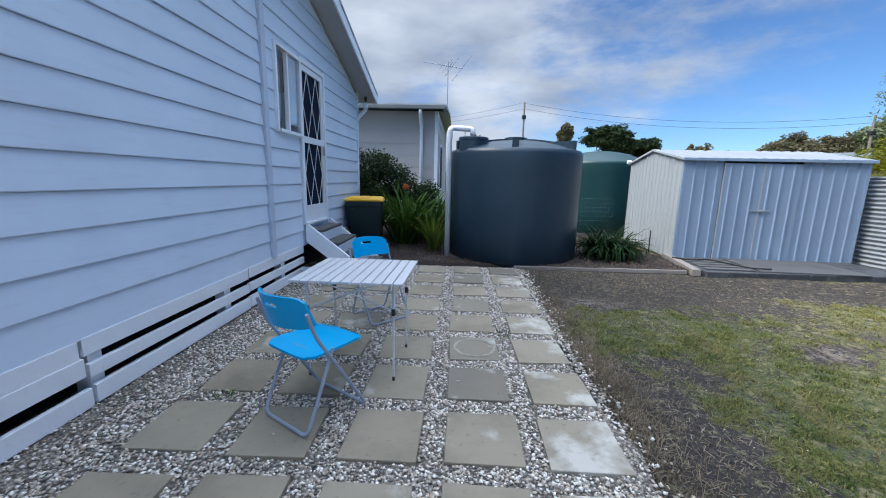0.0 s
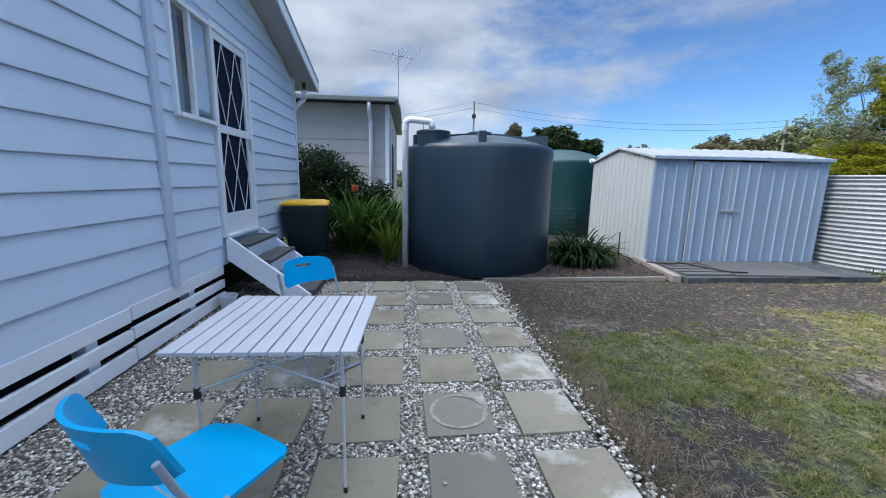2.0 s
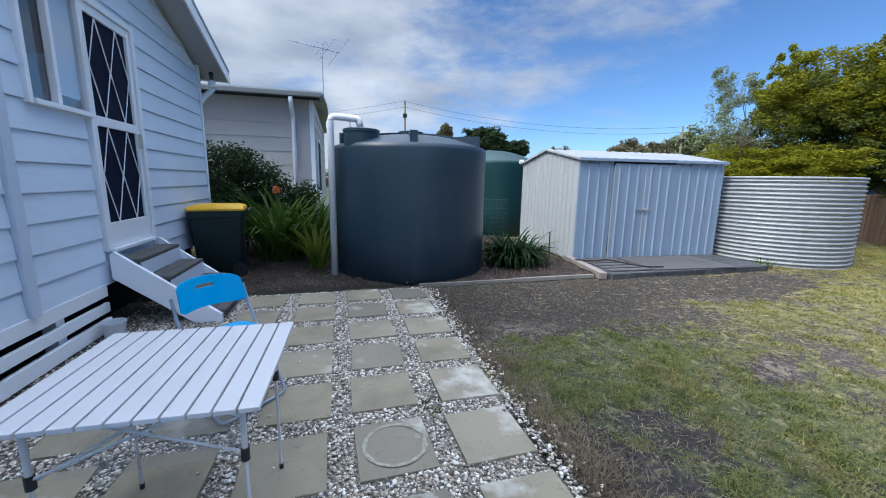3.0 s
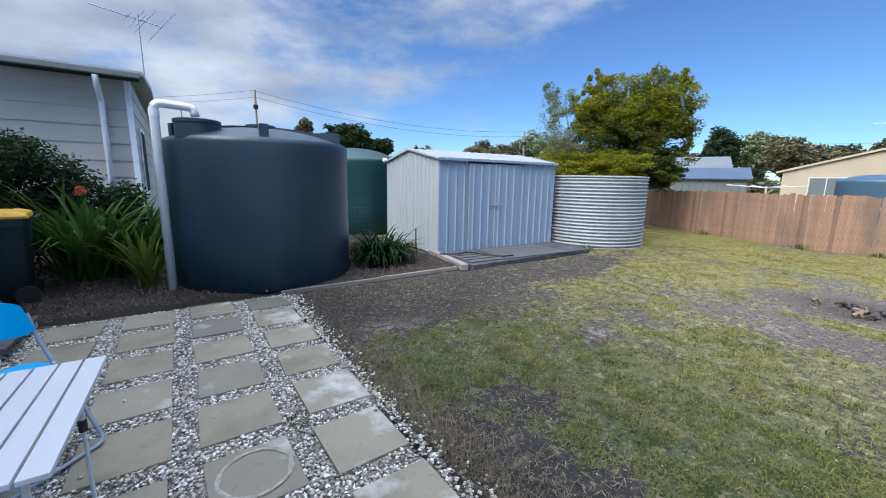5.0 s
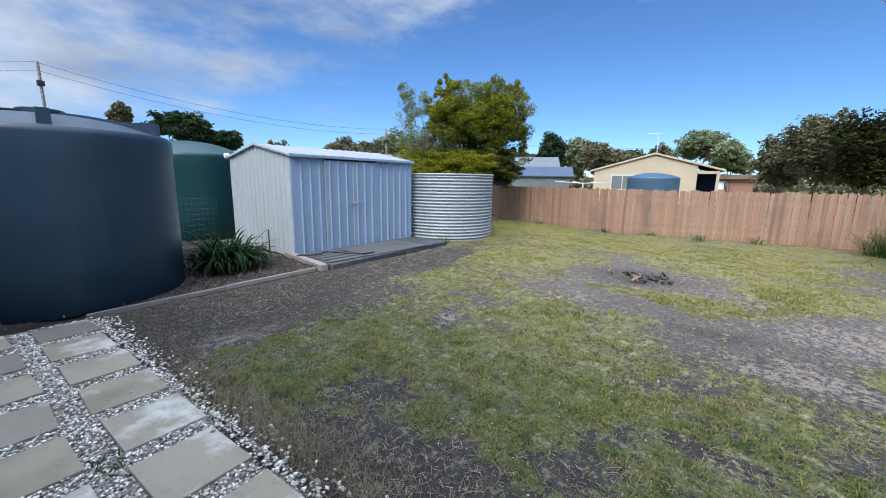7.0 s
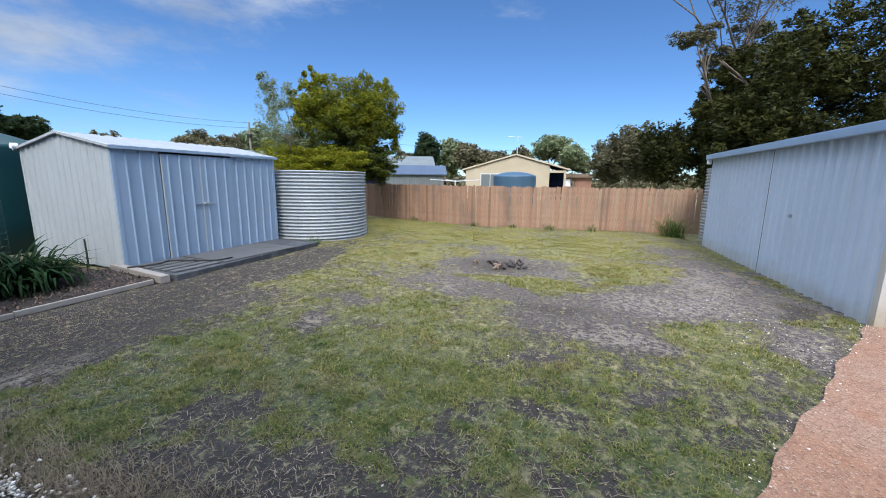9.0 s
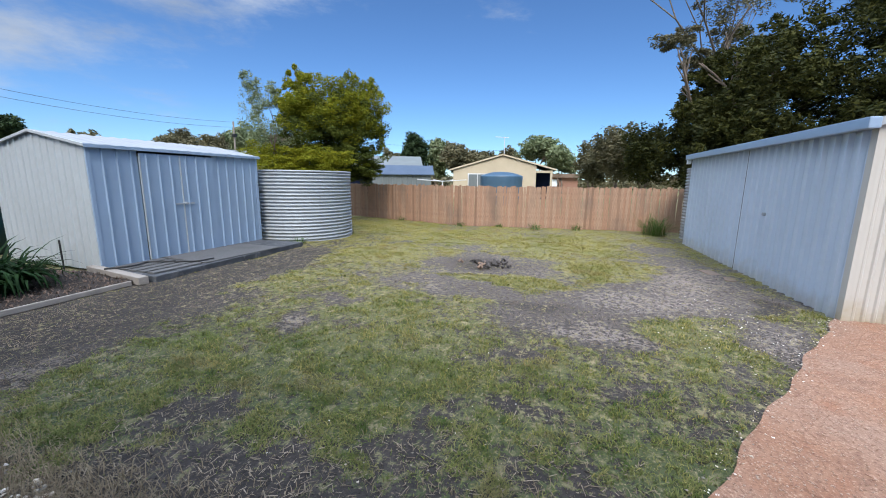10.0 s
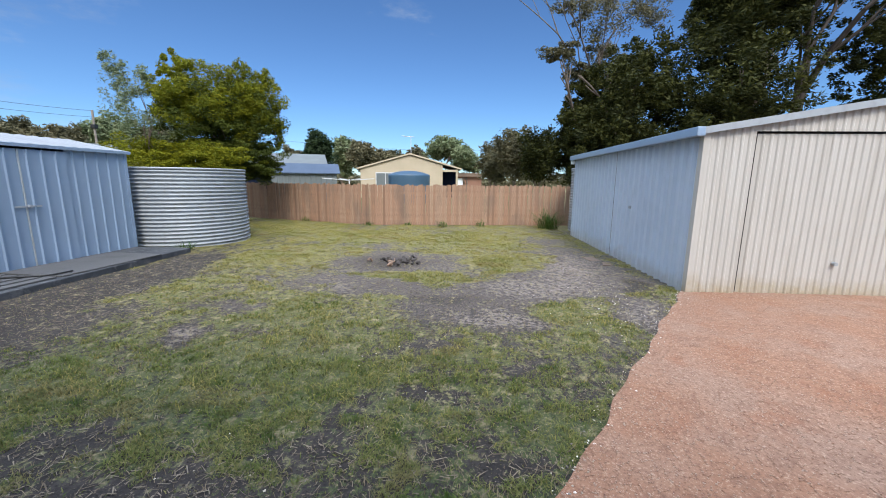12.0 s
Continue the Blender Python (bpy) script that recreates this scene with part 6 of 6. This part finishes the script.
# poles and wires
ends = []
for az, d, el, lab in ((81.1, 34, 10.9, "timber power pole behind the tanks"), (44.5, 40, 7.1, "timber power pole in the distance")):
    x, y = polar(az, d)
    h = 1.4 + d * math.tan(radians(el))
    p = thing("power_pole", lab, "power pole", (x, y, 0))
    bm = bmesh.new(); tube(bm, [(0, 0, 0), (0, 0, h)], [0.10, 0.075], 10); part("post", bm, "pole_wood", p)
    part("insulator", boxed(-0.16, 0.16, -0.16, 0.16, h - 1.35, h - 1.05, 0.03), "black", p)
    ends.append(Vector((x, y, h - 0.5)))
x, y = polar(100, 60)
for a, b, sag, off in ((ends[0], ends[1], 0.9, 0.0), (ends[0], ends[1], 0.9, 0.45), (ends[0], Vector((x, y, ends[0].z + 2)), 0.5, 0.0), (ends[0], Vector((x, y, ends[0].z + 2)), 0.5, 0.5), (ends[1], Vector((*polar(-2, 60), 6.0)), 0.8, 0.0)):
    wv = thing("power_line", "thin overhead power line", "wire")
    bm = bmesh.new()
    tube(bm, [a.lerp(b, i / 16) + Vector((0, 0, off - 4 * sag * (i / 16) * (1 - i / 16))) for i in range(17)], 0.011, 4)
    part("wire", bm, "black", wv)

# ashes and charred logs
fire = thing("fire_pit", "heap of charred wood and ash on bare soil", "fire pit", (7.5, 2.5, 0.0))
rnd = random.Random(9)
M["char"] = timber("charred_wood", (0.06, 0.05, 0.045), (0.02, 0.018, 0.017), (6, 6, 1))
M["log"] = timber("split_log", (0.24, 0.16, 0.11), (0.12, 0.08, 0.055), (6, 6, 1))
for k in range(34):
    a, r = rnd.uniform(0, math.tau), rnd.uniform(0, 0.42)
    x, y = r * math.cos(a) * 0.7, r * math.sin(a)
    L = rnd.uniform(0.05, 0.14)
    q = rnd.uniform(0, math.tau)
    bm = bmesh.new()
    tube(bm, [(x, y, 0.02), (x + L * math.cos(q) * 0.5, y + L * math.sin(q) * 0.5, 0.03 + rnd.uniform(0, 0.05)), (x + L * math.cos(q), y + L * math.sin(q), 0.02 + rnd.uniform(0, 0.05))], [rnd.uniform(0.012, 0.03) for _ in range(3)], 6)
    part("log" if k % 6 == 0 else "charcoal", bm, "log" if k % 6 == 0 else "char", fire)


# ---- pavers ----
rnd = random.Random(21)
pav_me = []
for k in range(6):
    bm = bmesh.new()
    a, b = 0.198 + rnd.uniform(-0.004, 0.006), 0.205 + rnd.uniform(-0.006, 0.006)
    box(bm, -a, a, -b, b, 0.0, 0.036, 0.005)
    for v in bm.verts:
        v.co.z += 0.002 * noise.noise(Vector((v.co.x * 9, v.co.y * 9, k))) if v.co.z > 0.02 else 0
        v.co.x += 0.004 * noise.noise(Vector((v.co.x * 8, v.co.y * 8, k + 5)))
    me = bpy.data.meshes.new("paver")
    bmesh.ops.recalc_face_normals(bm, faces=bm.faces)
    bm.to_mesh(me); bm.free()
    me.materials.append(M["paver"])
    pav_me.append(me)
COLS = (-0.325, 0.205, 0.745, 1.28, 1.805)
PITCH, FIRST = 0.546, 2.525
paving = thing("paving", "square sandstone-coloured concrete pavers set in pebbles", "paving", kind="structure")
PAV = []
for i, x in enumerate(COLS):
    for j in range(-4, 8):
        y = FIRST + PITCH * j + rnd.uniform(-0.012, 0.012) + (0.02 if i == 3 else 0)
        if i == 0 and y > 5.4:
            continue
        xx = x + rnd.uniform(-0.012, 0.012)
        an = rnd.uniform(-2.0, 2.0)
        ob = new("paver", pav_me[rnd.randrange(6)])
        ob.parent = paving
        ob.matrix_basis = pose(xx, y, 0.004 + rnd.uniform(-0.003, 0.004), rnd.uniform(-0.5, 0.5), rnd.uniform(-0.5, 0.5), an)
        PAV.append((xx, y))
# ring-shaped pot marks left on two pavers
for (i, j, rr) in ((3, 2, 0.17),):
    x, y = COLS[i], FIRST + PITCH * j + 0.02
    bm = bmesh.new()
    N = 40
    ri = [bm.verts.new((x + (rr - 0.020 - 0.006 * math.sin(5 * k)) * math.cos(k * math.tau / N), y + (rr - 0.020) * math.sin(k * math.tau / N), 0.0445)) for k in range(N)]
    ro = [bm.verts.new((x + (rr + 0.006 * math.sin(3 * k)) * math.cos(k * math.tau / N), y + rr * math.sin(k * math.tau / N), 0.0445)) for k in range(N)]
    for k in range(N):
        bm.faces.new((ri[k], ro[k], ro[(k + 1) % N], ri[(k + 1) % N]))
    part("pot_mark", bm, "lime", paving, "pale ring left by a flower pot")

# ---- pebbles ----
rng = np.random.default_rng(4)
ico = bmesh.new()
bmesh.ops.create_icosphere(ico, subdivisions=1, radius=1.0)
IV = np.array([v.co[:] for v in ico.verts]); IF = np.array([[v.index for v in f.verts] for f in ico.faces])
ico.free()


def pebbles(P, size, flat=0.65):
    n = len(P)
    V = np.repeat(IV[None], n, 0) * (1 + 0.22 * rng.normal(size=(n, len(IV), 1)))
    V = V * (size[:, None, None] * rng.uniform(0.7, 1.3, (n, 1, 3))) * np.array([1.1, 1.0, flat])
    a = rng.uniform(0, math.tau, n)
    c, s = np.cos(a)[:, None], np.sin(a)[:, None]
    X = V[..., 0] * c - V[..., 1] * s; Y = V[..., 0] * s + V[..., 1] * c
    V = np.stack([X, Y, V[..., 2]], -1) + P[:, None]
    F = (IF[None] + (np.arange(n) * len(IV))[:, None, None]).reshape(-1, 3)
    me = bpy.data.meshes.new("pebbles")
    V = V.reshape(-1, 3)
    me.vertices.add(len(V)); me.vertices.foreach_set("co", V.ravel())
    me.loops.add(F.size); me.loops.foreach_set("vertex_index", F.ravel().astype(np.int32))
    me.polygons.add(len(F)); me.polygons.foreach_set("loop_start", (np.arange(len(F)) * 3).astype(np.int32))
    me.update(calc_edges=True)
    return me


N = 105000
P = np.stack([rng.uniform(-1.05, 2.08, N), 0.15 + 6.45 * rng.uniform(0, 1, N) ** 1.15, np.zeros(N)], 1)
Q = np.array(PAV)
keep = np.ones(N, bool)
for x, y in Q:
    keep &= (np.abs(P[:, 0] - x) > 0.203) | (np.abs(P[:, 1] - y) > 0.208)
keep &= ~((P[:, 0] < -0.80) & (rng.uniform(0, 1, N) > 0.35))
keep &= ~((P[:, 0] > 1.98) & (rng.uniform(0, 1, N) > 0.4))
P = P[keep]
P[:, 2] = 0.028 + 0.009 * rng.uniform(-1, 1, len(P))
near = P[:, 1] < 1.9
for sel in (near, ~near):
    if sel is not near:
        IV = np.array([(1, 0, 0), (-1, 0, 0), (0, 1, 0), (0, -1, 0), (0, 0, 1), (0, 0, -1)], float) * 1.15
        IF = np.array([(0, 2, 4), (2, 1, 4), (1, 3, 4), (3, 0, 4), (2, 0, 5), (1, 2, 5), (3, 1, 5), (0, 3, 5)])
    peb = mesh_part("pebbles", pebbles(P[sel], rng.uniform(0.0052, 0.0112, int(sel.sum()))), "pebble", smooth=True)
    tagged(peb, "small white and grey quartz pebbles round the pavers", "pebbles", kind="stuff")
# strays on the soil, on the pavers and along the drive's edge
S = []
for _ in range(900):
    y = rng.uniform(1.0, 6.6); S.append((2.03 + abs(rng.normal(0, 0.09)), y, 0.02))
for x, y in PAV:
    if rng.uniform() < 0.5:
        S.append((x + rng.uniform(-0.17, 0.17), y + rng.uniform(-0.17, 0.17), 0.046))
for _ in range(200):
    x = rng.uniform(2.2, 6.2); S.append((x, drive_edge(x) + rng.normal(0, 0.05), 0.024))
ns = len(S)
for _ in range(300):
    S.append((rng.normal(5.3, 0.6), rng.normal(-0.35, 0.3), 0.006))
for _ in range(70):
    S.append((rng.normal(2.9, 0.6), rng.normal(2.0, 0.4), 0.004))
S = np.array(S)
small = np.where(np.arange(len(S)) < ns - 200, 1.0, 0.48)
tagged(mesh_part("stray_pebbles", pebbles(S, rng.uniform(0.006, 0.014, len(S)) * small), "pebble", smooth=True), "scattered pale pebbles on soil and drive edge", "pebbles", kind="stuff")
D = []
for _ in range(15000):
    x = rng.uniform(2.0, 6.0); y = drive_edge(x) - rng.exponential(1.3); D.append((x, y, 0.024))
D = np.array(D)
m = Mat("pink_granite_chips", (0.34, 0.21, 0.145), 0.85)
m.over((0.46, 0.34, 0.26), m.ramp(m.island, 0.5, 1.0, 0, 1)).over((0.26, 0.125, 0.075), m.ramp(m.island, 0.0, 0.3, 0.8, 0))
M["chips"] = m.m
tagged(mesh_part("granite_chips", pebbles(D, rng.uniform(0.0025, 0.0060, len(D)), 0.40), "chips"), "loose pink granite chips on the drive", "gravel", kind="stuff")

# ---- grass ----
def grass(points, heights, width, lean):
    n = len(points)
    a = rng.uniform(0, math.tau, n)
    d = np.stack([np.cos(a), np.sin(a)], 1)
    k = rng.uniform(0.15, 1.0, n)[:, None] * lean
    w = np.stack([-d[:, 1], d[:, 0]], 1) * width
    h = heights[:, None]
    b0, b1 = points[:, :2] - w, points[:, :2] + w
    m0, m1 = points[:, :2] + d * h * k * 0.35 - w * 0.8, points[:, :2] + d * h * k * 0.35 + w * 0.8
    tip = points[:, :2] + d * h * k
    z = points[:, 2:3]
    V = np.stack([np.hstack([b0, z]), np.hstack([b1, z]), np.hstack([m1, z + h * 0.55]), np.hstack([m0, z + h * 0.55]), np.hstack([tip, z + h * (1.0 - 0.35 * k)])], 1).reshape(-1, 3)
    base = (np.arange(n) * 5)[:, None]
    quads, tris = base + np.array([0, 1, 2, 3]), base + np.array([3, 2, 4])
    loops = np.concatenate([quads, tris], 1).ravel().astype(np.int32)
    starts = (np.arange(n)[:, None] * 7 + np.array([0, 4])).ravel().astype(np.int32)
    me = bpy.data.meshes.new("grass")
    me.vertices.add(len(V)); me.vertices.foreach_set("co", V.ravel())
    me.loops.add(len(loops)); me.loops.foreach_set("vertex_index", loops)
    me.polygons.add(len(starts)); me.polygons.foreach_set("loop_start", starts)
    me.update(calc_edges=True)
    return me


def yard(x, y):
    if x < 2.02 or (y > 6.62 and x < 8.1) or y < drive_edge(x) + 0.02 or (x > 6.0 and y < -1.42):
        return False
    if (x - 9.46) ** 2 + (y - 7.55) ** 2 < 1.5:
        return False
    return True


green_pts, dry_pts = [], []
rr = random.Random(77)
tries = 0
while len(green_pts) < 270000 and tries < 1300000:
    tries += 1
    x = 2.0 + 12.4 * rr.random() ** 1.9
    y = rr.uniform(-1.6, 10.5)
    if not yard(x, y):
        continue
    v = worn(x, y)
    tuft = 0.15 + 2.4 * max(0.0, noise.noise(Vector((x * 6.5, y * 6.5, 5.5))) + 0.7 * noise.noise(Vector((x * 15.0, y * 15.0, 1.5))) + 0.12)
    if rr.random() < max(0.03, (v - 0.06) * 2.2 * tuft):
        green_pts.append((x, y, level(x, y) - 0.004, (0.6 + 0.7 * v) * (0.75 + 0.22 * tuft)))
    elif len(dry_pts) < 16000 and rr.random() < 0.05 + 0.12 * (0.3 < v < 0.6):
        dry_pts.append((x, y, level(x, y) - 0.002, 1.0))
G = np.array(green_pts)
limey = rng.uniform(0, 1, len(G)) < np.clip((G[:, 0] - 2.8) / 6.2, 0, 1)
for sel, kind_, label_ in ((~limey, "grass", "short patchy green lawn grass"), (limey, "grass_lime", "short yellow-green grass towards the fence")):
    H = G[sel]
    lawn = mesh_part("lawn_grass", grass(H[:, :3], rng.uniform(0.010, 0.040, len(H)) * H[:, 3], 0.0027, 1.9), kind_)
    tagged(lawn, label_, "grass", kind="stuff")
for _ in range(4200):
    y = rr.gauss(3.6, 0.75) if rr.random() < 0.7 else rr.gauss(3.5, 1.5)
    dry_pts.append((2.10 + abs(rr.gauss(0, 0.15)), y, 0.0, 1.8))
Dp = np.array(dry_pts)
tagged(mesh_part("dry_grass", grass(Dp[:, :3], rng.uniform(0.02, 0.05, len(Dp)) * Dp[:, 3], 0.0018, 1.6), "straw"), "pale dry grass stalks and straw litter", "dry grass", kind="stuff")
tw = []
for _ in range(20000):
    x, y = 2.05 + 6.5 * rr.random() ** 1.5, rr.uniform(-0.5, 6.6)
    if yard(x, y) and rr.random() < 0.85 - 0.65 * worn(x, y) + 0.4 * math.exp(-((x - 2.4) / 0.5) ** 2):
        tw.append((x, y, level(x, y) + 0.004))
tw = np.array(tw)
def sticks(points, lengths, width):
    """Flat straight bits that lie about on the soil, each a thin tilted strip with a raised ridge."""
    n = len(points)
    a = rng.uniform(0, math.tau, n)
    d = np.stack([np.cos(a), np.sin(a), rng.normal(0, 0.10, n)], 1) * lengths[:, None] * 0.5
    w = np.stack([-np.sin(a), np.cos(a), rng.normal(0, 0.15, n)], 1) * (width * rng.uniform(0.5, 1.5, n))[:, None]
    up = np.array([0, 0, 0.6 * width])
    V = np.stack([points - d - w, points - d + up, points - d + w, points + d * 0.9 + w * 0.6, points + d + up, points + d * 0.9 - w * 0.6], 1).reshape(-1, 3)
    F = (np.arange(n) * 6)[:, None, None] + np.array([[0, 1, 4, 5], [1, 2, 3, 4]])
    return raw("sticks", V, F.reshape(-1, 4).tolist())


tagged(mesh_part("twig_litter", sticks(tw + np.array([0, 0, 0.004]), rng.uniform(0.012, 0.065, len(tw)), 0.0022), "twig"), "fallen twigs and dead leaves on the soil", "litter", kind="stuff")
cr = []
for _ in range(60000):
    x, y = 2.05 + 6.0 * rr.random() ** 1.6, rr.uniform(-1.3, 6.6)
    if len(cr) < 14000 and yard(x, y) and worn(x, y) < 0.42:
        cr.append((x, y, level(x, y) + 0.001))
cr = np.array(cr)
m = Mat("soil_crumbs", (0.075, 0.062, 0.053), 0.95)
m.over((0.020, 0.016, 0.014), m.ramp(m.island, 0.3, 0.5, 1, 0)).over((0.30, 0.25, 0.20), m.ramp(m.island, 0.86, 1.0, 0, 0.9))
M["crumb"] = m.m
tagged(mesh_part("soil_crumbs", pebbles(cr, rng.uniform(0.002, 0.0065, len(cr)), 0.6), "crumb"), "clods, grit and small stones on the bare soil", "soil", kind="stuff")
# bark chips on the garden bed
B = np.stack([rng.uniform(-1.0, 4.9, 7000), rng.uniform(6.72, 10.0, 7000), np.full(7000, 0.055)], 1)
for row in B:
    row[2] = 0.05 + 0.03 * noise.noise(Vector((row[0] * 2.1, row[1] * 2.1, 4))) + 0.02 * noise.noise(Vector((row[0] * 7, row[1] * 7, 2)))
B = B[((B[:, 0] - 2.12) ** 2 + (B[:, 1] - 7.9) ** 2) > 1.17 ** 2]
M["chip"] = timber("bark_chip", (0.10, 0.064, 0.044), (0.032, 0.021, 0.015), (6, 6, 1))
tagged(mesh_part("bark_chips", grass(B, rng.uniform(0.02, 0.05, len(B)), 0.007, 2.2), "chip"), "loose bark chips and twigs on the bed", "mulch", kind="stuff")
